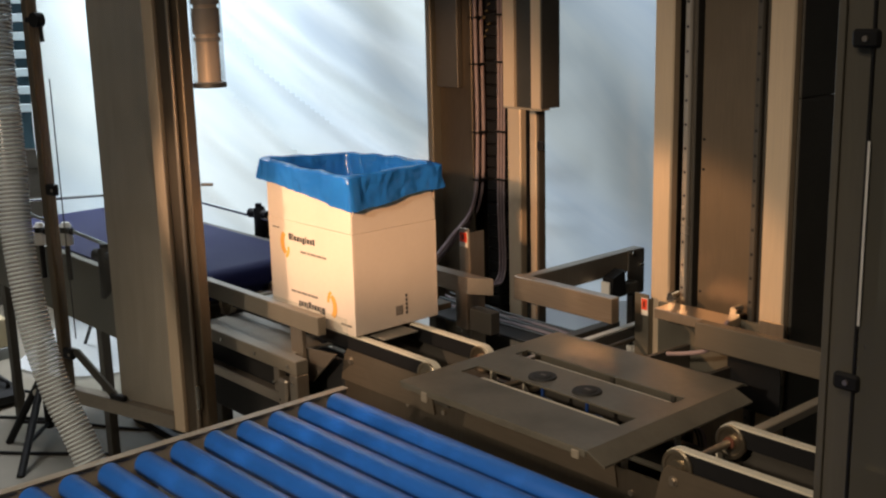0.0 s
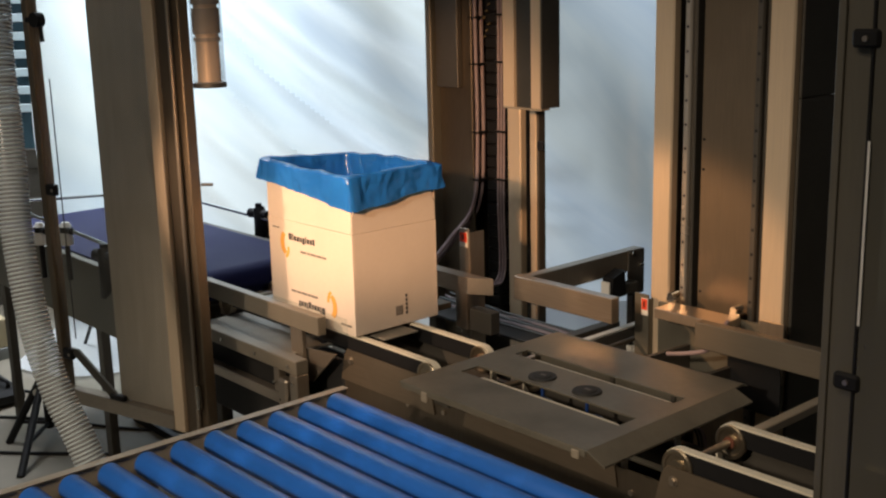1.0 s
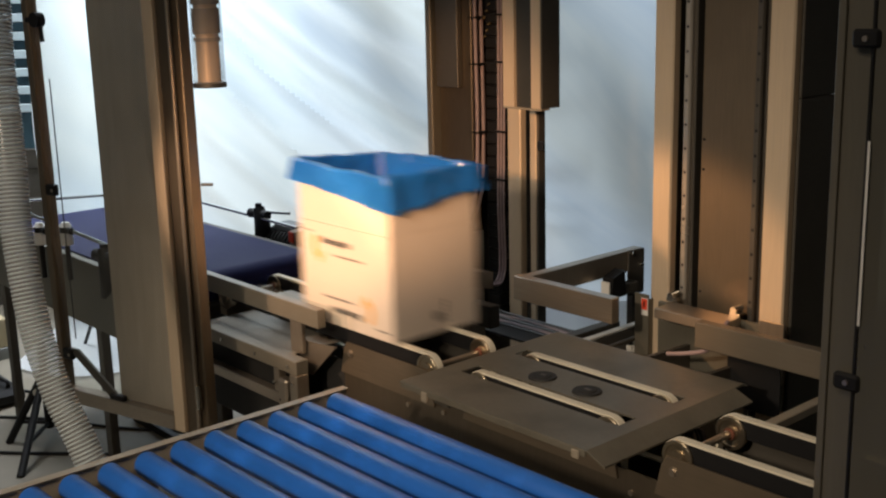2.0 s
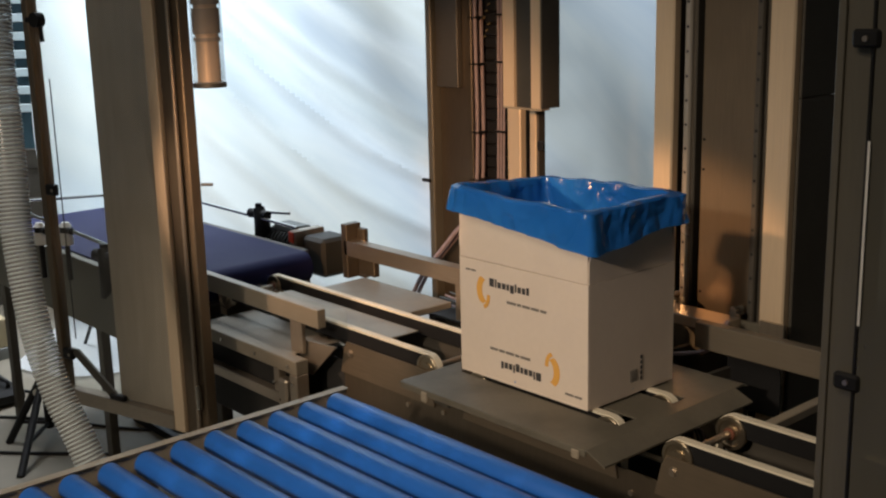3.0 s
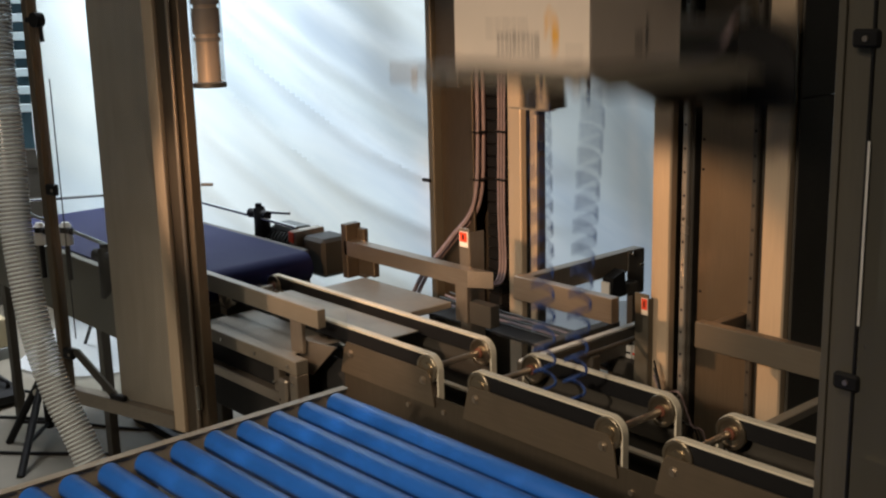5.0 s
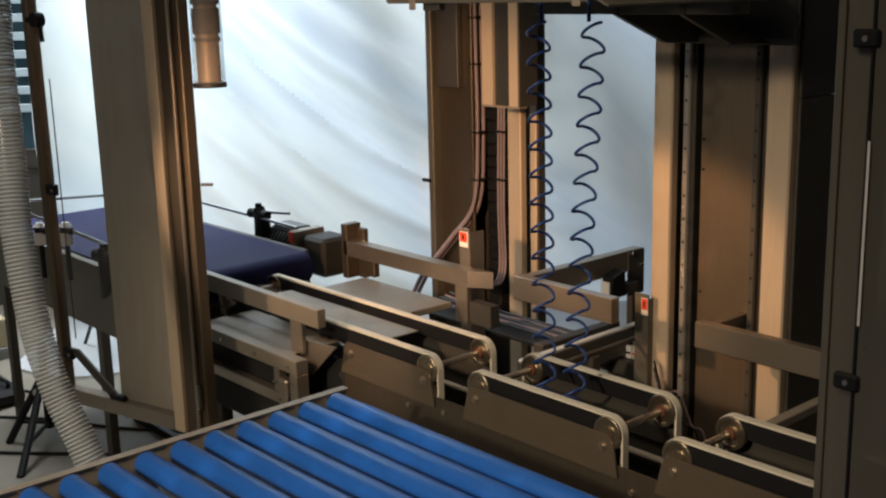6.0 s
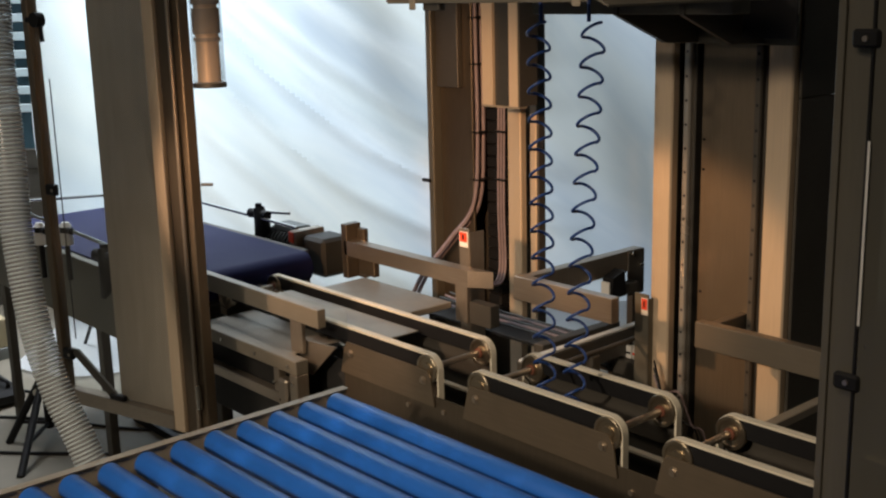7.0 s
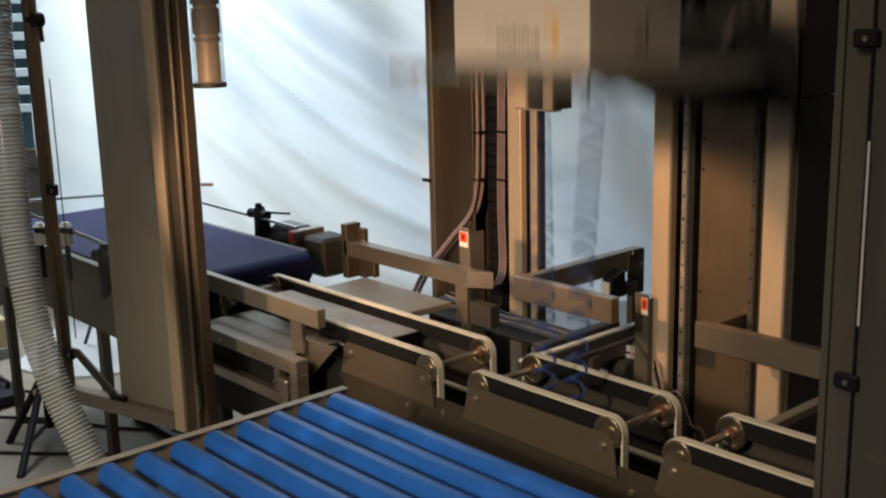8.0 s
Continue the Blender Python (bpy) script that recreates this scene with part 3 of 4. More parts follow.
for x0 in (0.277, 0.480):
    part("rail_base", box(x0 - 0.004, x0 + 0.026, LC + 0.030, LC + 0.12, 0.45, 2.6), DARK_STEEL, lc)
    # left rail paler, right rail darker: highlight and shade sit in their colours
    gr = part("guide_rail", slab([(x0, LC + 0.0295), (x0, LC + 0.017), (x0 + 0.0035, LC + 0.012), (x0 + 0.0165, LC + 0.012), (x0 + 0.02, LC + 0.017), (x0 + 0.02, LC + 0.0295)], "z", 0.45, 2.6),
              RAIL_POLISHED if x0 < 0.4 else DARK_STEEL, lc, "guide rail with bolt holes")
    head = bmesh.new()
    for k in range(26):
        rod(head, (x0 + 0.010, LC + 0.0112, 0.5 + 0.06 * k), (x0 + 0.010, LC + 0.0125, 0.5 + 0.06 * k), 0.0038, n=8)
    part("bolt_row", head, BLACK, gr)
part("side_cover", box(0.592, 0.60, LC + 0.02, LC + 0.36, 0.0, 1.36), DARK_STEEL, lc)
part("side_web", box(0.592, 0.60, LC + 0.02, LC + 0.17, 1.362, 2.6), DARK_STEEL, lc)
part("rear_tube", box(0.56, 0.60, LC + 0.28, LC + 0.34, 1.362, 2.6), STEEL, lc)
holes = bmesh.new()
for z in (1.245, 1.17, 0.855):
    rod(holes, (0.331, LC + 0.028, z), (0.331, LC + 0.0305, z), 0.0035, n=8)
part("panel_screw", holes, BLACK, lc)
cb = thing("cross_rail", "brushed steel cross rail between column and post", "rail", 0, 0, 0)
part("bar", box(0.447, 1.25, 0.45, 0.48, 0.773, 0.837), OLIVE_RAIL, cb)
part("foot", box(1.20, 1.25, 0.45, 0.48, 0.0, 0.774), DARK_STEEL, cb)
part("bracket", box(0.45, 0.475, 0.4805, 0.629, 0.785, 0.825), DARK_STEEL, cb)
db = thing("diagonal_brace", "pale steel rod braces behind the conveyor", "brace", 0, 0, 0)
part("rod", box(0.755, 0.78, 0.235, 0.60, 0.70, 0.72), ZINC, db)
part("rod", box(0.90, 0.92, 0.24, 0.60, 0.70, 0.715), ZINC, db)

# ---- cable column ----
mc = thing("cable_column", "tall stainless column with cable bundles and a black cable chain", "column", 0, 0, 0)
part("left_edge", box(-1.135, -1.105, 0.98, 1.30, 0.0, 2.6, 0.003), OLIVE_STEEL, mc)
# panel and upper cover: the shadow on this side is put into darker steel
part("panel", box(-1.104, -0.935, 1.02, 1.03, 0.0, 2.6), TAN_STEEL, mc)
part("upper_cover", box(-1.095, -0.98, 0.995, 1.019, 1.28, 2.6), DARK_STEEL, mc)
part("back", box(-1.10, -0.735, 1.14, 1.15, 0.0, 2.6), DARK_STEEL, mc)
# black strip paints the shade in the gap between the flanges
part("gap_strip", box(-0.677, -0.636, 1.05, 1.055, 0.0, 2.6), RUBBER, mc, "dark strip painting the shade between the flanges")
part("flange", box(-0.74, -0.678, 1.0, 1.03, 0.0, 2.6, 0.003), PALE_STEEL, mc)
part("flange", box(-0.635, -0.605, 1.0, 1.025, 0.0, 2.6, 0.003), PALE_STEEL, mc)
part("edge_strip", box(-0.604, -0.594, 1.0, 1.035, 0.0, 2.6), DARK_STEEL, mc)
part("catch", box(-0.585, -0.56, 0.985, 0.999, 1.095, 1.125), BLACK, mc)
part("peg", bar((-1.16, 0.975, 0.935), (-1.12, 0.975, 0.935), 0.007, 8), BLACK, mc)
chain = box(-0.90, -0.855, 1.075, 1.11, 0.45, 2.6, 0)
for k in range(52):
    block(chain, -0.91, -0.845, 1.06, 1.12, 0.45 + 0.042 * k, 0.4905 + 0.042 * k, 0.006)
part("cable_chain", chain, BLACK, mc, "black plastic cable chain")
for dx, dy, r in ((-0.945, 1.05, 0.0085), (-0.930, 1.035, 0.007), (-0.938, 1.07, 0.008)):
    part("conduit", cable([(dx, dy, 2.6), (dx, dy, 1.6), (dx + 0.004, dy, 1.1), (dx - 0.004, dy - 0.02, 0.86), (dx - 0.06, dy - 0.08, 0.74),
                           (dx - 0.17, dy - 0.12, 0.60), (dx - 0.26, dy - 0.1, 0.5)], r), CONDUIT, mc, "pinkish grey conduit", True)
for k, dx in enumerate((-0.832, -0.818, -0.804)):
    part("conduit", cable([(dx, 1.05, 2.6), (dx + 0.003, 1.05, 1.5), (dx - 0.003, 1.045, 0.9), (dx + 0.01, 1.03, 0.62), (dx + 0.04, 0.90, 0.606 + 0.004 * k)], 0.0042), CONDUIT, mc, "", True)
for k in range(6):
    part("connector", bar((-0.905 + 0.012 * (k % 3), 1.052, 1.455 + 0.022 * k), (-0.893 + 0.012 * (k % 3), 1.048, 1.459 + 0.022 * k), 0.0038, 8), BRASS, mc, "small brass connector")
ties = bmesh.new()
for z in (0.95, 1.12, 1.36, 1.52):
    block(ties, -0.953, -0.908, 1.02, 1.09, z, z + 0.006, 0)
    block(ties, -0.842, -0.796, 1.035, 1.06, z + 0.01, z + 0.016, 0)
part("tie", ties, BLACK, mc)

cr = thing("cable_run", "thin grey cables lying along the machine base", "cables")
for k in range(5):
    yy = 0.64 + 0.022 * k
    part("cable", cable([(-0.78, yy + 0.03, 0.60 + 0.004 * k), (-0.55, yy, 0.615 - 0.006 * (k % 2)), (-0.36, yy + 0.006 * math.sin(3 * k), 0.612), (-0.18, yy - 0.01, 0.615),
                         (0.02, yy - 0.02 * (k % 3), 0.60)], 0.0035 + 0.0008 * (k % 3), 6, 6), CONDUIT if k % 2 else MOTOR, cr, "", True)
part("tray", box(-0.80, 0.05, 0.60, 0.78, 0.585, 0.595), RUBBER, cr)
for lx in (-0.78, 0.0):
    part("tray_leg", box(lx, lx + 0.04, 0.66, 0.70, 0.0, 0.584), DARK_STEEL, cr)
lcb = thing("loose_cable", "loose black and grey cables at the column foot", "cables")
for k in range(3):
    part("cable", cable([(0.235, 0.57, 0.66 - 0.02 * k), (0.27, 0.56, 0.58), (0.30 + 0.02 * k, 0.54, 0.545 + 0.03 * k), (0.34 + 0.02 * k, 0.54, 0.53), (0.40 + 0.01 * k, 0.55, 0.47),
                         (0.42, 0.56, 0.0)], 0.0027, 6, 6), (BLACK, MOTOR, CONDUIT)[k], lcb, "", True)

# hanging shuttle arm
sa = thing("shuttle_arm", "hanging bright steel channel of the bag shuttle", "arm", -0.535, 0.80, 1.262)
part("channel", slab([(-0.092, -0.02), (-0.044, -0.02), (-0.044, -0.008), (0.028, -0.008), (0.028, -0.02), (0.066, -0.02), (0.066, 0.018), (-0.092, 0.018)], "z", 0.0, 1.3), PALE_STEEL, sa)
# dark strip paints the channel's side face as shaded
part("side_strip", box(0.0665, 0.0725, -0.019, 0.06, 0.0, 1.3, 0.001), DARK_STEEL, sa, "dark strip painting the channel's shaded side")
# near-black strip paints the shade inside the channel's recess
part("recess_strip", box(-0.043, 0.027, -0.0105, -0.0085, 0.0, 1.3, 0), MOTOR, sa)
part("foot", box(-0.092, 0.07, -0.02, 0.018, -0.006, -0.0005, 0), ZINC, sa)

# ---- lift platform ----
lp = thing("lift_platform", "flat grey steel lift plate with belt slots and two suction discs", "lift platform", 0, 0, 0)
PX0, PX1, PY0, PY1, PT = 0.07, 0.635, -0.15, 0.375, -0.004


def platform_plate():
    bm = bmesh.new()
    s = ((-0.008, 0.05), (0.172, 0.216))
    sx0, sx1 = 0.118, 0.597
    for a, b in ((PY0, s[0][0]), (s[0][1], s[1][0]), (s[1][1], PY1)):
        block(bm, PX0, PX1, a, b, PT, 0)
    for a, b in s:
        block(bm, PX0, sx0, a, b, PT, 0)
        block(bm, sx1, PX1, a, b, PT, 0)
    return bm


part("plate", platform_plate(), PLATE_STEEL, lp)
part("front_fold", box(PX0, PX1, PY0 - 0.003, PY0, -0.015, 0.0, 0.001), PLATE_STEEL, lp)
part("rear_fold", slab([(PY1, 0.0), (PY1 + 0.02, -0.006), (PY1 + 0.02, -0.010), (PY1, -0.004)], "x", PX0, PX1), PLATE_STEEL, lp)
part("ramp", slab([(PX1, 0.0), (PX1 + 0.047, -0.020), (PX1 + 0.047, -0.024), (PX1, -0.004)], "y", PY0, PY1 - 0.03), PLATE_STEEL, lp)
part("ramp", slab([(PX0, 0.0), (PX0 - 0.02, -0.008), (PX0 - 0.02, -0.012), (PX0, -0.004)], "y", PY0 + 0.01, PY1), PLATE_STEEL, lp)
for cx in (0.284, 0.420):
    bm = bmesh.new()
    rod(bm, (cx, 0.096, 0.0), (cx, 0.096, 0.004), 0.034, 0.032, 32)
    rod(bm, (cx, 0.096, 0.004), (cx, 0.096, 0.006), 0.022, 0.020, 32)
    d = part("suction_disc", bm, RUBBER, lp, "black rubber suction disc")
    part("disc_hole", box(cx - 0.006, cx + 0.010, 0.092, 0.10, 0.006, 0.007, 0), DARK_STEEL, d)
    part("hose_fitting", bar((cx, 0.096, -0.06), (cx, 0.096, PT), 0.0042, 10), HOSE_BLUE, lp)
part("clip", box(0.145, 0.165, PY0 - 0.006, PY0 - 0.003, -0.028, -0.004), ZINC, lp)
part("clip", box(0.60, 0.62, PY0 - 0.006, PY0 - 0.003, -0.022, -0.004), ZINC, lp)
part("bracket", box(0.17, 0.22, PY0 + 0.01, PY0 + 0.03, -0.030, PT), DARK_STEEL, lp)
for x0 in (0.33, 0.51):
    part("gusset", slab([(0.279, -0.012), (0.279, -0.053), (0.456, -0.122), (0.579, -0.126), (0.579, -0.02), (0.375, -0.012)], "x", x0, x0 + 0.012), DARK_STEEL, lp)
part("under_beam", box(0.075, 0.64, 0.285, 0.345, -0.052, -0.012), PLATE_STEEL, lp)
part("carriage", box(0.236, 0.606, 0.58, 0.592, -0.13, 0.074), OLIVE_STEEL, lp)
part("stop_pad", box(0.205, 0.235, 0.57, 0.592, -0.112, -0.09, 0.004), BLACK, lp)
part("ledge", box(0.285, 0.49, 0.50, 0.579, 0.056, 0.082), STEEL, lp)
part("air_line", cable([(0.505, 0.50, 0.092), (0.509, 0.475, 0.078), (0.496, 0.47, 0.045), (0.465, 0.47, 0.017), (0.41, 0.47, -0.002), (0.36, 0.46, -0.012)], 0.0055, 8, 8), CONDUIT, lp, "grey air line", True)
guard = [(0.512, -0.11), (0.512, 0.079), (0.545, 0.086), (0.572, 0.084), (0.602, 0.073), (0.63, 0.052), (0.648, 0.024), (0.656, -0.01), (0.656, -0.11)]
part("guard", slab(guard, "y", 0.494, 0.498), BLACK, lp, "black rounded guard plate")
# paler steel plate paints the lit end of the carriage
part("lit_carriage_end", slab([(0.545, 0.088), (0.61, 0.088), (0.61, -0.06), (0.545, -0.06)], "y", 0.572, 0.5795), STEEL, lp)
for cx in (0.285, 0.475):
    bm = bmesh.new()
    rod(bm, (cx, 0.565, 0.100), (cx, 0.598, 0.100), 0.009, n=16)
    block(bm, cx - 0.016, cx + 0.016, 0.570, 0.592, 0.0825, 0.094, 0.002)
    part("guide_wheel", bm, BRIGHT_STEEL, lp)

# ---- coiled air hoses ----
COILS, COIL_R, COIL_BASE = 29, 0.0265, 0.655


def half_turn():
    bm = bmesh.new()
    tube(bm, [(-COIL_R * math.cos(math.pi * k / 12), -COIL_R * math.sin(math.pi * k / 12), 0) for k in range(13)], 0.0034, 8)
    me = bpy.data.meshes.new("coil")
    bm.to_mesh(me)
    bm.free()
    me.materials.append(HOSE_BLUE)
    me.polygons.foreach_set("use_smooth", [True] * len(me.polygons))
    return me


HALF = half_turn()
hoses = []
for cx in (0.294, 0.374):
    h = thing("coil_hose", "blue coiled air hose hanging from the lift plate", "hose", cx, 0.096, COIL_BASE, "coiled air hoses")
    coils = [piece("coil", HALF, h, pose(0, 0, 0.002 * k)) for k in range(COILS)]
    part("socket", bar((0, 0, -0.2), (0, 0, 0), 0.012, 12), DARK_STEEL, h)
    hoses.append(coils)

# ---- carton ----
BX, BY, BH, FH, WT = 0.393, 0.288, 0.274, 0.142, 0.005
ct = thing("carton", "open white cardboard carton with black and orange print", "carton", 0, 0, 0)
part("bottom", box(-BX, 0, 0, BY, 0.0, WT, 0.001), CARDBOARD, ct)
part("front_panel", box(-BX, 0, 0, WT, WT, BH, 0.001), CARDBOARD, ct)
part("rear_panel", box(-BX, 0, BY - WT, BY, WT, BH, 0.001), CARDBOARD, ct)
part("end_panel", box(-WT, 0, WT, BY - WT, WT, BH, 0.001), CARDBOARD, ct)
part("end_panel", box(-BX, -BX + WT, WT, BY - WT, WT, BH, 0.001), CARDBOARD, ct)
part("front_flap", box(-BX + 0.002, -0.002, 0.0, WT - 0.001, BH + 0.001, BH + FH, 0.001), CARDBOARD, ct)
flap_r = part("rear_flap", box(-BX + 0.002, -0.002, -WT + 0.001, 0.0, 0.001, FH, 0.001), CARDBOARD, ct)
END = [(0.003 - BY / 2, 0.001), (BY / 2 - 0.003, 0.001), (BY / 2 - 0.003, 0.045), (BY / 2 - 0.012, 0.07), (BY / 2 - 0.016, FH - 0.03), (BY / 2 - 0.028, FH - 0.008),
       (BY / 2 - 0.045, FH), (0.045 - BY / 2, FH), (0.028 - BY / 2, FH - 0.008), (0.016 - BY / 2, FH - 0.03), (0.012 - BY / 2, 0.07), (0.003 - BY / 2, 0.045)]
flap_e = part("end_flap", slab(END, "x", -WT + 0.001, 0.0), CARDBOARD, ct)
flap_w = part("end_flap", slab(END, "x", 0.0, WT - 0.001), CARDBOARD, ct)


def crescent(cx, cz, r, shift, a0, a1, flip=1):
    """A curved brush mark on the front panel."""
    pts = []
    for k in range(15):
        a = radians(a0 + (a1 - a0) * k / 14)
        pts.append((cx + r * math.cos(a), cz + flip * 1.5 * r * math.sin(a)))
    for k in range(14, -1, -1):
        a = radians(a0 + (a1 - a0) * k / 14)
        pts.append((cx + shift + 0.75 * r * math.cos(a), cz + flip * 1.15 * r * math.sin(a)))
    return slab(pts, "y", -0.0012, -0.0002)


def bars(x, z, widths, h, gap):
    bm = bmesh.new()
    for w in widths:
        block(bm, x, x + w, -0.0012, -0.0002, z, z + h)
        x += w + gap
    return bm


# width, height and drop of each stroke of the bold printed bar
STROKES = ((0.0145, 0.0185, 0), (0.0045, 0.0185, 0), (0.0105, 0.0135, 0), (0.011, 0.0135, 0), (0.0075, 0.0135, 0), (0.011, 0.018, 0.0045), (0.0045, 0.0185, 0), (0.010, 0.0135, 0),
           (0.010, 0.0135, 0), (0.0075, 0.0165, 0))


def bold_bar(x, z, turn):
    """A bold printed bar broken into strokes; turn sets it upside down."""
    bm = bmesh.new()
    for w, h, drop in STROKES[::-1] if turn else STROKES:
        z0, z1 = (z - h + drop, z + drop) if turn else (z - drop, z + h - drop)
        block(bm, x, x + w, -0.0012, -0.0002, z0, z1)
        x += w + 0.0036
    return bm


fx = -BX
part("print_bar", bold_bar(fx + 0.100, 0.2205, False), INK, ct, "bold black printed bar")
part("print_line", bars(fx + 0.155, 0.190, (0.028, 0.012, 0.022, 0.024, 0.018), 0.006, 0.004), INK_GREY, ct)
part("print_mark", crescent(fx + 0.080, 0.208, 0.022, 0.012, 112, 262), ORANGE, ct, "orange printed crescent")
part("print_mark", crescent(fx + 0.080, 0.196, 0.021, -0.004, -80, 5), ORANGE, ct, "orange printed crescent")
part("print_line", bars(fx + 0.022, 0.246, (0.016, 0.014), 0.004, 0.003), INK_GREY, ct)
part("print_bar", bold_bar(fx + 0.135, 0.051, True), INK, ct, "bold black printed bar")
part("print_line", bars(fx + 0.10, 0.072, (0.024, 0.018, 0.026, 0.012, 0.030), 0.006, 0.004), INK_GREY, ct)
part("print_mark", crescent(fx + 0.292, 0.075, 0.021, 0.004, 100, 185), ORANGE, ct, "orange printed crescent")
part("print_mark", crescent(fx + 0.292, 0.063, 0.022, -0.012, -68, 82), ORANGE, ct, "orange printed crescent")
part("print_line", bars(fx + 0.33, 0.022, (0.024, 0.020), 0.005, 0.003), INK_GREY, ct)
bm = bmesh.new()
for k in range(5):
    block(bm, 0.0002, 0.0012, 0.172, 0.178, 0.028 + 0.012 * k, 0.036 + 0.012 * k)
part("print_code", bm, INK, ct)
bm = bmesh.new()
for k in range(5):
    block(bm, 0.0002, 0.0012, 0.138 + 0.005 * k, 0.1405 + 0.005 * k, 0.030, 0.056)
part("print_code", bm, INK_GREY, ct)

# bag: a wide cuff over the flaps and a liner inside the carton
bag = thing("bag_liner", "crinkled blue plastic bag lining the carton", "bag", 0, 0, 0)


def film(rx, ry, z0, z1, inner, seed, wave, lip):
    """A crinkled ring of film round the carton's outline, doubled over its upper rim."""
    bm = bmesh.new()
    n = 260
    steps = 12
    prof = [(0.004 * (1 - k / steps), z0 + (z1 - z0) * k / steps) for k in range(steps + 1)]
    if inner:
        prof += [(-0.006, z1 + 0.005), (-0.023, z1 + 0.003)] + [(-0.027 - 0.002 * k, z1 - 0.025 * k) for k in range(1, 8)]
    grid = []
    for off, z in prof:
        ring = []
        for i in range(n):
            a = 2 * math.pi * i / n
            c, s = math.cos(a), math.sin(a)
            p = 24.0
            k = (abs(c) ** p + abs(s) ** p) ** (-1 / p)
            x, y = (rx + off) * c * k, (ry + off) * s * k
            w = 0.9 - 3.0 * abs(noise.noise((x * 13 + seed, y * 13, z * 11))) + 0.7 * (0.4 - 1.5 * abs(noise.noise((x * 34, y * 34 + seed, z * 27))))
            d = Vector((c, s)).normalized() * (wave * w)
            low = (z1 - z) / (z1 - z0) if z < z1 else 0.0
            slope = max(0.0, min(1.0, (x / rx - 0.05) / 0.95)) if y < -0.85 * ry else (max(0.0, 0.5 - 0.5 * y / ry) if x > 0.85 * rx else 0.0)
            dip = (lip * noise.noise((x * 9, y * 9, seed)) - 3.0 * lip * slope) * max(low, 0) ** 1.5
            top = 0.7 * wave * noise.noise((x * 19, y * 19, 7 + seed)) + ((0.014 * max(0.0, -x / rx) * max(0.0, -y / ry) - 0.010 * max(0.0, -x / rx) * max(0.0, y / ry)) if inner else 0.0)
            flare = (0.004 + 0.004 * max(low, 0.0)) * max(0.0, abs(x / rx) + abs(y / ry) - 1.55) / 0.45 * (1 if inner and off >= 0 else 0)
            d += Vector((c, s)) * flare
            ring.append(bm.verts.new((x + d.x - BX / 2, y + d.y + BY / 2, z + (dip if z <= z1 and off >= 0 else 0.0) + top)))
        grid.append(ring)
    for a, b in zip(grid, grid[1:]):
        for i in range(n):
            j = (i + 1) % n
            bm.faces.new((a[i], a[j], b[j], b[i]))
    return bm


cuff = part("cuff", film(BX / 2 + 0.015, BY / 2 + 0.015, 0.366, 0.426, True, 2.0, 0.0048, 0.009), FOIL, bag, "", True)


def half(bm, side):
    """Keeps the part of a film ring on one side of the carton, past its middle."""
    gone = [f for f in bm.faces if side * (f.calc_center_median().x + BX / 2) < -0.07]
    bmesh.ops.delete(bm, geom=gone, context="FACES")
    return bm


liner_e = part("liner", half(film(BX / 2 - 0.010, BY / 2 - 0.010, 0.012, 0.41, False, 5.0, 0.006, 0.0), 1), FOIL, bag, "", True)
liner_w = part("liner", half(film(BX / 2 - 0.014, BY / 2 - 0.014, 0.012, 0.41, False, 9.0, 0.006, 0.0), -1), FOIL, bag, "", True)

# ---- frame posts and doors ----
rp = thing("frame_post", "grey steel machine frame post with black hinges", "post", 0, 0, 0, "frame posts")
part("tube", box(1.150, 1.205, -0.20, -0.145, 0.0, 2.6, 0.004), OLIVE_STEEL, rp)
part("edge_strip", box(1.150, 1.162, -0.205, -0.2005, 0.0, 2.6, 0.001), OLIVE_STEEL, rp)
for z in (1.030, 1.530):
    hg = part("hinge", box(1.178, 1.220, -0.218, -0.2055, z + 0.003, z + 0.029, 0.004), BLACK, rp, "black plastic hinge")
    part("screw", bar((1.200, -0.221, z + 0.016), (1.200, -0.218, z + 0.016), 0.0042, 12), STEEL, hg)
rd = thing("guard_door", "smoked clear guard door hinged on the frame post", "door", 0, 0, 0)
part("pane", box(1.212, 1.75, -0.212, -0.206, 0.3, 2.5, 0.001), SMOKED, rd)
# white strip paints the bright slit of curtain light beside the post
part("seal", box(1.2115, 1.2155, -0.2165, -0.2145, 1.135, 1.405, 0), WHITE, rd, "white strip painting the bright slit at the door edge")
part("edge", box(1.2065, 1.2115, -0.214, -0.204, 0.3, 2.5, 0.001), BLACK, rd)

lpst = thing("frame_post", "brown-lit brushed steel machine frame post", "post", 0, 0, 0, "frame posts")
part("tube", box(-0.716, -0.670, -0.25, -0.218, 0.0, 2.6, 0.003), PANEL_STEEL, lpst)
part("hinge_rod", bar((-0.700, -0.262, 0.30), (-0.700, -0.262, 2.6), 0.006, 10), STEEL, lpst)
part("hinge", bar((-0.69, -0.262, 0.50), (-0.69, -0.262, 0.57), 0.009, 12), BRIGHT_STEEL, lpst)

part("peg", bar((-0.671, -0.217, 1.13), (-0.647, -0.196, 1.13), 0.0042, 10), DARK_STEEL, lpst)

# the open door leaf runs from the hinge at A to its free edge at B
A, B = Vector((-0.722, -0.262, 0)), Vector((-1.27, -0.41, 0))
LEAF = Matrix.Translation(A) @ Matrix.Rotation(math.atan2(B.y - A.y, B.x - A.x), 4, "Z")
ld = thing("guard_door", "open guard door with a steel frame and a clear pane", "door", 0, 0, 0)
# near stile paler, far stile browner: light and shade put into the steels
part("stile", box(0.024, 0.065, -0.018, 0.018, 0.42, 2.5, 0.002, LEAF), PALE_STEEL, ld)
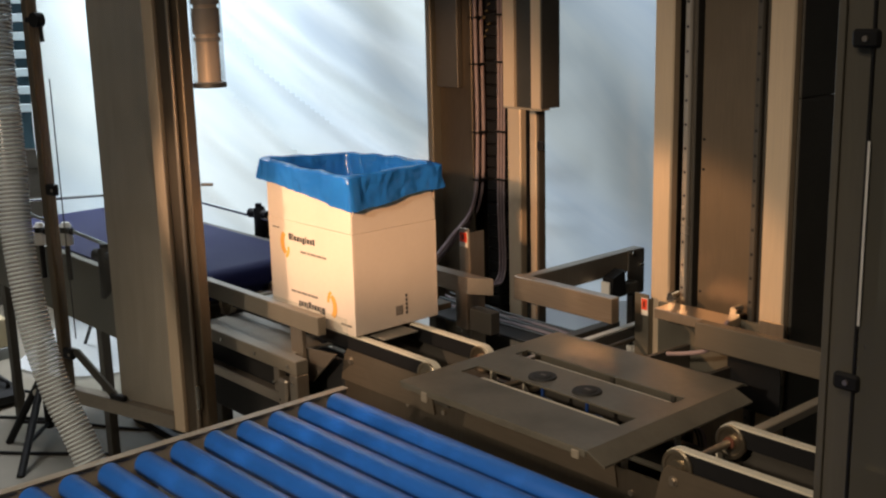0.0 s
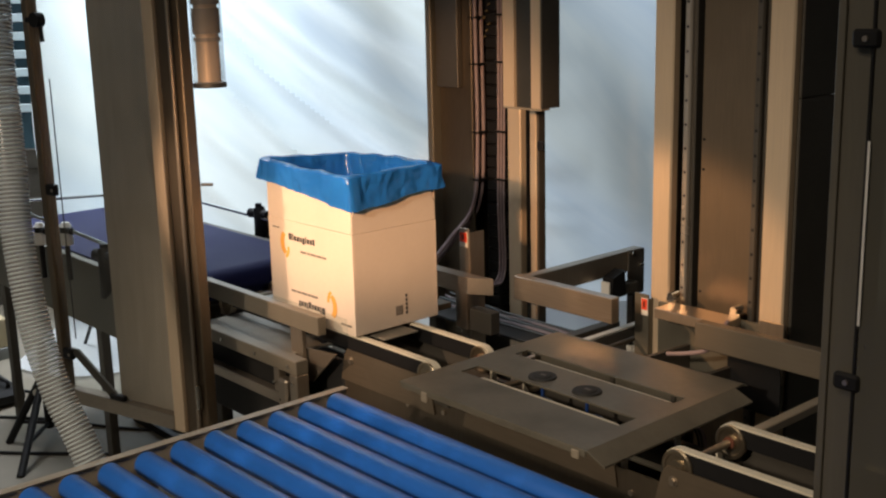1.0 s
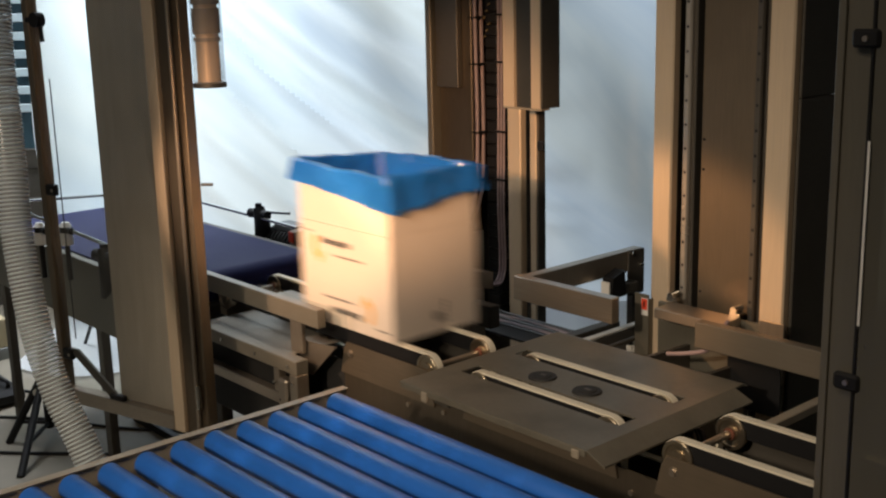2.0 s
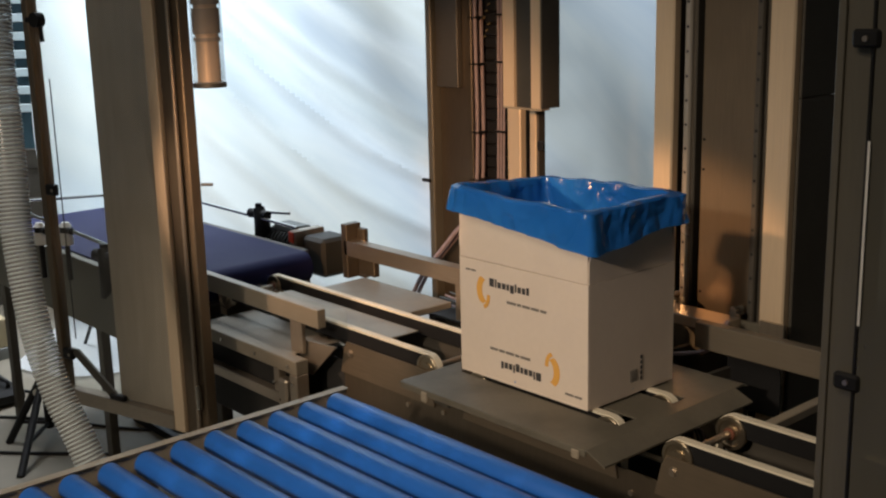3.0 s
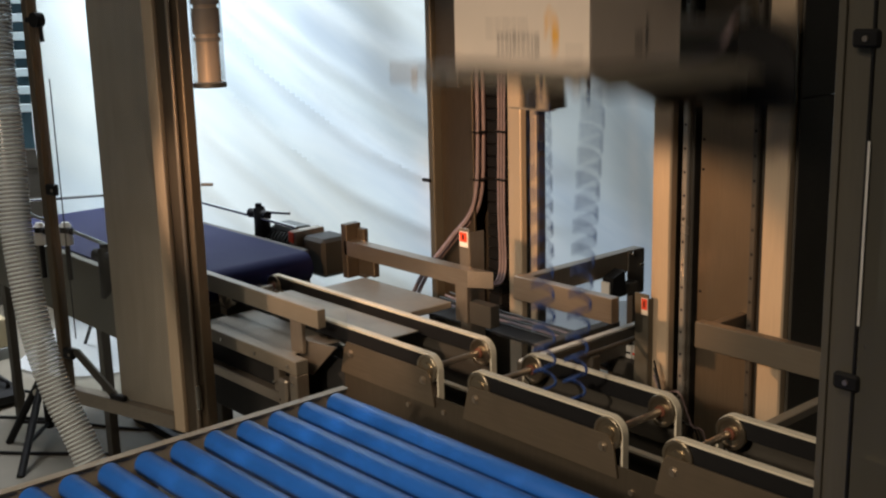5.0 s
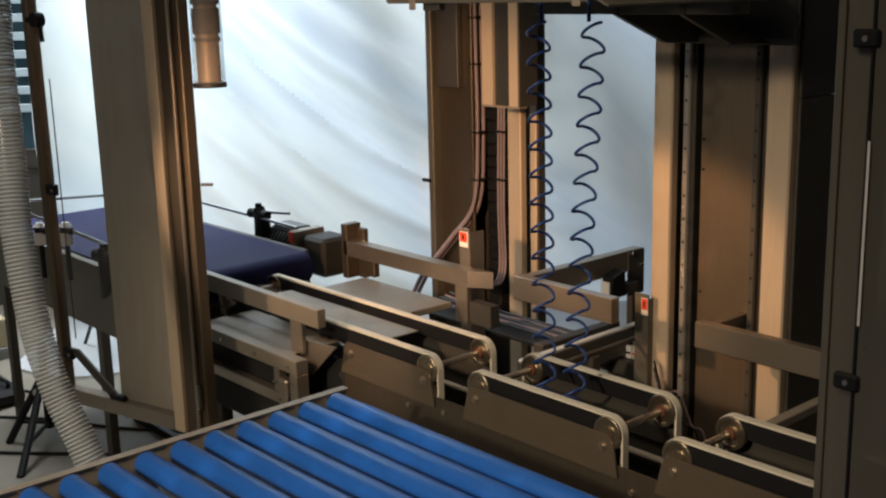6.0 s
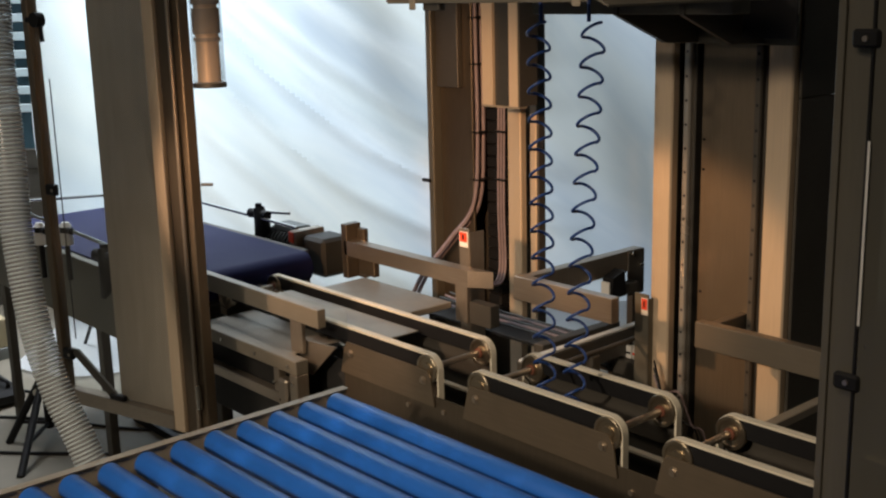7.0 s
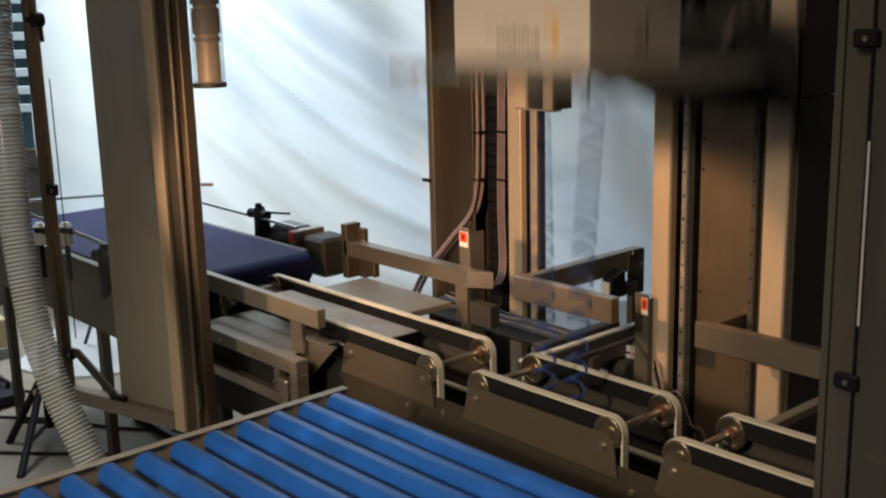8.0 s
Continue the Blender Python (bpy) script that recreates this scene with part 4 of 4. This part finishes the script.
part("hinge_strip", box(-0.019, 0.0235, -0.006, 0.006, 0.42, 2.5, 0.001, LEAF), TAN_STEEL, ld)
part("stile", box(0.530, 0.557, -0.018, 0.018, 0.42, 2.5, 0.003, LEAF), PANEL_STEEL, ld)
part("bottom_rail", box(0.066, 0.529, -0.018, 0.018, 0.42, 0.465, 0.002, LEAF), STEEL_H, ld)
part("pane", box(0.0655, 0.5295, -0.003, 0.003, 0.466, 2.5, 0, LEAF), ACRYLIC, ld)
# added dark sheet paints the dim hall's reflection on the clear pane
part("reflection_sheet", box(0.066, 0.307, -0.012, -0.004, 0.466, 2.5, 0.001, LEAF), DARK_REFLECTION, ld, "dark sheet painting the hall's reflection in the door pane")
for z in (0.560, 1.062):
    lt = part("latch", box(0.486, 0.5295, 0.0035, 0.022, z, z + 0.033, 0.004, LEAF), BLACK, ld, "black plastic latch")
    part("screw", bar(LEAF @ Vector((0.498, 0.022, z + 0.016)), LEAF @ Vector((0.498, 0.0235, z + 0.016)), 0.005, 10), STEEL, lt)
kn = bmesh.new()
rod(kn, LEAF @ Vector((0.492, 0.004, 1.566)), LEAF @ Vector((0.492, 0.030, 1.566)), 0.021, n=20)
rod(kn, LEAF @ Vector((0.492, 0.010, 1.566)), LEAF @ Vector((0.540, 0.012, 1.566)), 0.010, n=10)
rod(kn, LEAF @ Vector((0.490, 0.010, 1.566)), LEAF @ Vector((0.486, 0.010, 1.505)), 0.006, n=8)
part("door_knob", kn, BLACK, ld, "round black door knob")
part("pane_seal", box(0.489, 0.4925, -0.005, -0.0032, 0.62, 1.40, 0, LEAF), RUBBER, ld, "dark pane seal")
stay = slab([(0.465, 0.595), (0.51, 0.595), (0.335, 0.468), (0.285, 0.468)], "y", 0.006, 0.014)
bmesh.ops.transform(stay, matrix=LEAF, verts=stay.verts)
part("door_stay", stay, DARK_STEEL, ld)
part("stay_foot", box(0.27, 0.33, 0.005, 0.022, 0.4655, 0.483, 0.003, LEAF), BLACK, ld)

# ---- clear corrugated hose ----
HOSE = [(-0.590, -0.738, 2.4), (-0.584, -0.742, 1.75), (-0.5752, -0.7475, 1.6254), (-0.5512, -0.7628, 1.5035), (-0.5222, -0.7724, 1.3815), (-0.4936, -0.7831, 1.2594), (-0.4667, -0.7958, 1.1375),
        (-0.4338, -0.8007, 1.0152), (-0.3957, -0.80, 0.8928), (-0.3465, -0.7873, 0.77), (-0.2928, -0.765, 0.6591), (-0.2, -0.73, 0.45), (-0.1, -0.7, 0.2), (0.0, -0.66, 0.04)]
hs = thing("spiral_hose", "clear ribbed suction hose hanging in a curve", "hose", 0, 0, 0)
path = spline(HOSE, 24)
part("wall", tube(bmesh.new(), path, 0.0335, 20, False), HOSE_CLEAR, hs, "", True)


def ribs(path, r, pitch, wire):
    """Close rings round the hose, set square to its course."""
    bm = bmesh.new()
    left, n, m = 0.0, 20, 5
    for a, b in zip(path, path[1:]):
        d = b - a
        dn = d.normalized()
        s = dn.cross(Vector((0.66, -0.75, 0.05))).normalized()
        u = s.cross(dn)
        while left < d.length:
            c = a + dn * left
            rows = []
            for k in range(n):
                t = 2 * math.pi * k / n
                o = math.cos(t) * s + math.sin(t) * u
                rows.append([bm.verts.new(c + o * (r + wire * math.cos(q)) + dn * wire * math.sin(q))
                             for q in (2 * math.pi * i / m for i in range(m))])
            for k in range(n):
                for i in range(m):
                    bm.faces.new((rows[k][i], rows[(k + 1) % n][i], rows[(k + 1) % n][(i + 1) % m], rows[k][(i + 1) % m]))
            left += pitch
        left -= d.length
    bmesh.ops.recalc_face_normals(bm, faces=bm.faces)
    return bm


part("rib", ribs(path, 0.0335, 0.0094, 0.0020), RIB, hs, "pale close-set ribs", True)

# ---- filter tube ----
ft = thing("filter_tube", "clear tube with a bronze core hanging beside the post", "filter", -0.676, -0.166, 1.385)
part("core", bar((0, 0, 0.015), (0, 0, 1.1), 0.031, 32), BROWN, ft, "bronze cylinder", True)
bm = bmesh.new()
tube(bm, [(0, 0, 0.0), (0, 0, 0.55), (0, 0, 1.1)], 0.042, 32, False)
for z0, z1, r in ((0.120, 0.130, 0.0355), (0.140, 0.205, 0.0365), (0.215, 0.32, 0.0375)):
    part("band", bar((0, 0, z0), (0, 0, z1), r, 32), BAND, ft, "dark band", True)
part("sleeve", bm, SLEEVE, ft, "clear sleeve", True)
part("bracket", box(-0.012, 0.0, -0.054, 0.0, 0.5, 0.53), DARK_STEEL, ft)
part("end_cap", bar((0, 0, 0.0), (0, 0, 0.012), 0.044, 32), MOTOR, ft)

# ---- infeed belt conveyor ----
bc = thing("infeed_conveyor", "wide conveyor with a dark blue belt and grey sides", "conveyor", 0, 0, 0)
BZ = 0.78


def wide_belt():
    r, x0, x1, y0, y1 = 0.05, -2.40, -1.03, -0.17, 0.376
    pts = [(x1 - r + r * math.cos(a), BZ - r + r * math.sin(a)) for a in (math.pi / 2 - math.pi * k / 14 for k in range(15))]
    pts += [(x0 + r + r * math.cos(a), BZ - r + r * math.sin(a)) for a in (-math.pi / 2 - math.pi * k / 14 for k in range(15))]
    return slab(pts, "y", y0, y1)


part("belt", wide_belt(), BELT_BLUE, bc, "dark blue belt", True)
# added dark block paints the shade in the gap below the belt's end
part("end_shade", box(-1.12, -1.045, -0.17, 0.376, 0.50, 0.675), DARK_STEEL, bc)
part("side_panel", box(-2.42, -1.10, -0.20, -0.172, 0.55, 0.775), OLIVE_STEEL, bc)
part("side_panel", box(-2.42, -1.10, 0.378, 0.41, 0.60, 0.775), DARK_STEEL, bc)
for lx in (-2.35, -1.5):
    for ly in (-0.19, 0.375):
        part("leg", box(lx, lx + 0.04, ly, ly + 0.03, 0.0, 0.60), DARK_STEEL, bc)
part("guide_rod", bar((-2.4, 0.46, 0.835), (-1.24, 0.46, 0.822), 0.006, 10), BRIGHT_STEEL, bc)
part("end_rod", bar((-2.45, -0.30, 0.855), (-2.45, 0.40, 0.806), 0.006, 10), BRIGHT_STEEL, bc)
part("rod_post", bar((-2.45, 0.39, 0.60), (-2.45, 0.39, 0.815), 0.008, 10), BLACK, bc)
part("rod_arm", box(-2.46, -2.41, 0.378, 0.402, 0.62, 0.66), DARK_STEEL, bc)
part("guide_rod", bar((-2.41, -0.22, 0.90), (-1.25, -0.22, 0.868), 0.006, 10), BRIGHT_STEEL, bc)
for cx, cy in ((-1.50, 0.47), (-1.29, -0.23)):
    bm = bmesh.new()
    tube(bm, spline([(cx - 0.03, cy, 0.70), (cx + 0.01, cy, 0.75), (cx + 0.02, cy, 0.80), (cx, cy, 0.86)], 6), [0.012 + 0.018 * math.sin(math.pi * i / 21) for i in range(19)], 10)
    rod(bm, (cx - 0.05, cy - 0.005, 0.835), (cx + 0.05, cy + 0.005, 0.835), 0.018, n=12)
    rod(bm, (cx, cy, 0.86), (cx, cy, 0.875), 0.012, n=10)
    part("rod_clamp", bm, BLACK, bc, "black plastic rod clamp", True)
part("cross_pin", bar((-1.50, 0.47, 0.845), (-1.36, 0.51, 0.85), 0.006, 10), BRIGHT_STEEL, bc)
for cx, z0 in ((-1.588, 0.824), (-1.81, 0.792)):
    wc = part("white_clamp", bar((cx, -0.222, z0), (cx, -0.222, z0 + 0.042), 0.022, 16), WHITE, bc, "white plastic clamp", True)
    cap = bmesh.new()
    rod(cap, (cx, -0.222, z0 + 0.062), (cx, -0.222, z0 + 0.076), 0.021, 0.012, 16)
    part("cap", cap, WHITE, wc, "", True)
    ring = bmesh.new()
    rod(ring, (cx, -0.222, z0 + 0.0425), (cx, -0.222, z0 + 0.0615), 0.020, n=16)
    rod(ring, (cx, -0.222, z0 + 0.052), (cx + 0.05, -0.222, z0 + 0.052), 0.011, n=10)
    part("ring", ring, BLACK, wc, "black clamp ring", True)
    part("stem", bar((cx, -0.222, z0 - 0.12), (cx, -0.222, z0 - 0.0005), 0.009, 10), BLACK, wc)
mo = part("motor", bar((-1.47, 0.52, 0.735), (-1.26, 0.52, 0.735), 0.055, 24), MOTOR, bc, "grey gear motor", True)
bm = bmesh.new()
for k in range(9):
    rod(bm, (-1.46 + 0.02 * k, 0.52, 0.735), (-1.454 + 0.02 * k, 0.52, 0.735), 0.061, n=24)
part("fin", bm, MOTOR, mo)
# added paler box stands in for bright reflections on top of the motor
part("bright_top", box(-1.43, -1.29, 0.485, 0.555, 0.785, 0.812, 0.006), SLATE, mo, "added grey box for the motor's bright top")
gb = part("gear_box", box(-1.215, -1.09, 0.46, 0.58, 0.665, 0.80, 0.012), MOTOR, bc, "dark gear box")
part("mounting_plate", box(-1.255, -1.217, 0.435, 0.56, 0.70, 0.815, 0.003), STEEL, bc)
part("sticker", box(-1.2555, -1.225, 0.432, 0.4345, 0.775, 0.81, 0), RED, bc, "red sticker")

# ---- behind on the left: blind window, tripod, boxes, cables ----
wn = thing("blind_window", "dark window with pale horizontal blind slats", "window")
o = hall_point(-2.42, 5.9, 0)
WM = Matrix.Translation(o) @ Matrix.Rotation(math.atan2(RIGHT.y, RIGHT.x), 4, "Z")
part("glass", box(-0.5, 0.45, 0.05, 0.07, 0.85, 2.6, 0, WM), GLASS_DARK, wn)
part("frame", box(-0.5, 0.45, 0.03, 0.10, 0.75, 0.85, 0.004, WM), DARK_STEEL, wn)
part("panel", box(-0.5, 0.45, 0.04, 0.10, 0.0, 0.75, 0.004, WM), DARK_STEEL, wn)
for k in range(14):
    part("slat", box(-0.5, 0.45, 0.0, 0.03, 1.046 + 0.092 * k, 1.088 + 0.092 * k, 0.003, WM), SLAT, wn)

tp = thing("tripod", "black folding tripod standing on the floor", "tripod")
hub_p = Vector((-2.0, -0.19, 0.27))
for foot in ((-2.08, -0.32, 0.0), (-1.74, -0.41, 0.0), (-1.86, -0.17, 0.0)):
    part("leg", bar(hub_p, foot, 0.014, 12), BLACK, tp)
    part("brace", bar(hub_p - Vector((0, 0, 0.20)), hub_p.lerp(Vector(foot), 0.7), 0.008, 8), BLACK, tp)
part("centre_column", bar(hub_p - Vector((0, 0, 0.22)), hub_p + Vector((0, 0, 0.12)), 0.016, 12), BLACK, tp)
part("knob", bar(hub_p + Vector((0.02, -0.03, -0.06)), hub_p + Vector((0.04, -0.05, -0.06)), 0.016, 12), BRIGHT_STEEL, tp)
ls = thing("light_stand", "thin black folding stand behind the conveyor", "stand")
for foot in ((-3.0, 0.39, 0.0), (-2.75, 0.50, 0.0), (-2.55, 0.30, 0.0)):
    part("leg", bar((-2.78, 0.40, 0.30), foot, 0.008, 8), BLACK, ls)
part("pole", bar((-2.78, 0.40, 0.12), (-2.78, 0.40, 0.55), 0.010, 8), BLACK, ls)
fl = thing("floor_bar", "black steel bar of a stand lying near the post", "bar")
part("bar", box(-1.95, -1.50, 0.12, 0.15, 0.0, 0.03, 0.003), BLACK, fl)

cs = thing("storage_crate", "low tan crate with a grey base", "crate")
part("body", box(-3.42, -3.10, -0.42, 0.085, 0.055, 0.19, 0.004), CRATE, cs)
part("base", box(-3.42, -3.095, -0.42, 0.088, 0.0, 0.0545, 0.004), SLATE, cs, "grey base")

fb = thing("equipment_case", "low black case lying on the floor", "case")
part("body", box(-2.95, -2.45, -0.42, -0.10, 0.0, 0.07, 0.02), BLACK, fb)
part("handle", cable([(-2.62, -0.20, 0.06), (-2.62, -0.20, 0.10), (-2.50, -0.16, 0.10), (-2.50, -0.16, 0.06)], 0.008, 8, 6), BLACK, fb, "", True)
sc = thing("steel_can", "small shiny steel can on the floor", "can")
part("body", bar((-2.50, 0.0, 0.0), (-2.50, 0.0, 0.06), 0.04, 20), BRIGHT_STEEL, sc, "", True)
part("lid", bar((-2.50, 0.0, 0.0605), (-2.50, 0.0, 0.07), 0.035, 20), BLACK, sc, "black lid")
fc = thing("floor_cable", "black cables trailing over the floor", "cables")
for k, pts in enumerate(([(-3.0, -0.6, 0.006), (-2.5, -0.35, 0.006), (-2.2, -0.12, 0.006), (-1.9, 0.05, 0.006), (-1.6, 0.3, 0.006)],
                         [(-2.9, -0.2, 0.006), (-2.4, 0.05, 0.006), (-2.2, 0.35, 0.006), (-2.4, 0.7, 0.006)],
                         [(-2.6, -0.75, 0.006), (-2.3, -0.5, 0.006), (-2.05, -0.42, 0.006), (-1.7, -0.1, 0.006)])):
    part("cable", cable(pts, 0.006, 6, 8), BLACK, fc, "", True)


def motions():
    rise = [(0.0, -0.02), (1.2, -0.02), (1.3, -0.018), (1.4, -0.011), (1.5, -0.006), (1.6, -0.002), (1.7, 0.0), (2.8, 0.0), (8.0, 0.0)]
    for ob in (infeed, middle, outfeed, fg, bg):
        walk(ob, [(t, pose(0, 0, z)) for t, z in rise])
    lift = [(0.0, 0.746), (3.0, 0.746), (3.05, 0.751), (3.1, 0.79), (3.2, 0.91), (3.3, 1.045), (3.4, 1.238), (3.5, 1.370), (3.6, 1.462), (3.7, 1.49), (3.8, 1.492),
            (3.9, 1.40), (4.0, 1.257), (4.1, 1.155), (4.2, 1.085), (4.3, 1.071), (4.4, 1.069), (4.6, 1.069), (4.65, 1.073), (4.7, 1.10), (4.8, 1.22), (5.0, 1.46), (5.2, 1.59),
            (5.4, 1.612), (7.75, 1.612), (7.8, 1.610), (7.9, 1.580), (8.0, 1.462)]
    walk(lp, [(t, pose(0, 0, z)) for t, z in lift])
    # the carton rests on the slide plate, then on the belts, then on the lift plate
    rows = [(0.0, -0.302, 0.001, 0.735), (1.4, -0.302, 0.001, 0.735), (1.5, -0.302, 0.001, 0.737), (1.6, -0.302, 0.001, 0.741), (1.7, -0.300, 0.001, 0.745), (1.85, -0.27, 0.0, 0.751),
            (2.0, -0.14, -0.001, 0.751), (2.4, 0.27, -0.003, 0.751), (2.6, 0.45, -0.004, 0.751), (2.75, 0.508, -0.004, 0.751), (3.0, 0.510, -0.004, 0.751), (3.05, 0.510, -0.004, 0.752)]
    rows += [(t, 0.510, -0.004, z + 0.007) for t, z in lift if t > 3.06]
    walk(ct, [(t, pose(x, y, z)) for t, x, y, z in rows])
    walk(bag, [(t, pose(x, y, z)) for t, x, y, z in rows])
    up = [(0.0, 0.0), (3.45, 0.0), (3.6, 0.04), (3.8, 0.085), (3.9, 0.092), (8.0, 0.092)]
    walk(cuff, [(t, pose(0, 0, 3.2 * z)) for t, z in up])
    # the bag is pulled up out of the carton and spreads over the opening flaps
    pulled = [(0.0, 0.0, 0.0), (3.45, 0.0, 0.0), (3.6, 0.116, 0.0), (3.8, 0.246, 0.0), (3.9, 0.262, 0.0), (4.3, 0.264, 0.0), (4.4, 0.268, 0.004), (4.5, 0.268, 0.022), (4.65, 0.268, 0.034), (8.0, 0.268, 0.034)]
    walk(liner_e, [(t, pose(w, 0, z)) for t, z, w in pulled])
    walk(liner_w, [(t, pose(-w, 0, z)) for t, z, w in pulled])
    fold = [(0.0, 0.0), (4.2, 0.0), (4.3, 5.0), (4.4, 38.0), (4.5, 66.0), (4.6, 88.0), (8.0, 90.0)]
    walk(flap_e, [(t, pose(0, BY / 2, BH, 0, a, 0)) for t, a in fold])
    walk(flap_r, [(t, pose(0, BY, BH, -a, 0, 0)) for t, a in fold])
    walk(flap_w, [(t, pose(-BX, BY / 2, BH, 0, -a, 0)) for t, a in fold])
    shift = [(0.0, 0.095), (3.3, 0.095), (3.6, 0.144), (4.9, 0.144), (5.3, 0.0), (7.45, 0.0), (7.5, 0.010), (7.6, 0.066), (7.7, 0.10), (7.8, 0.132), (7.9, 0.144), (8.0, 0.144)]
    walk(sa, [(t, pose(-0.535 + x, 0.80, 1.262)) for t, x in shift])
    for side, coils in enumerate(hoses):
        for k, ob in enumerate(coils):
            rows = []
            for t, z in lift:
                h = (z - 0.061 - COIL_BASE) / COILS
                a = math.degrees(math.asin(min(0.95, max(-0.1, h / (2 * COIL_R)))))
                lean = (-0.018, 0.060)[side] * (k + 0.5) / COILS
                rows.append((t, Matrix.Translation((lean, 0, (k + 0.5) * h)) @ pose(0, 0, 0, 0, 0, 180 * (k % 2)) @ pose(0, 0, 0, 0, -a, 0)))
            walk(ob, rows)


motions()
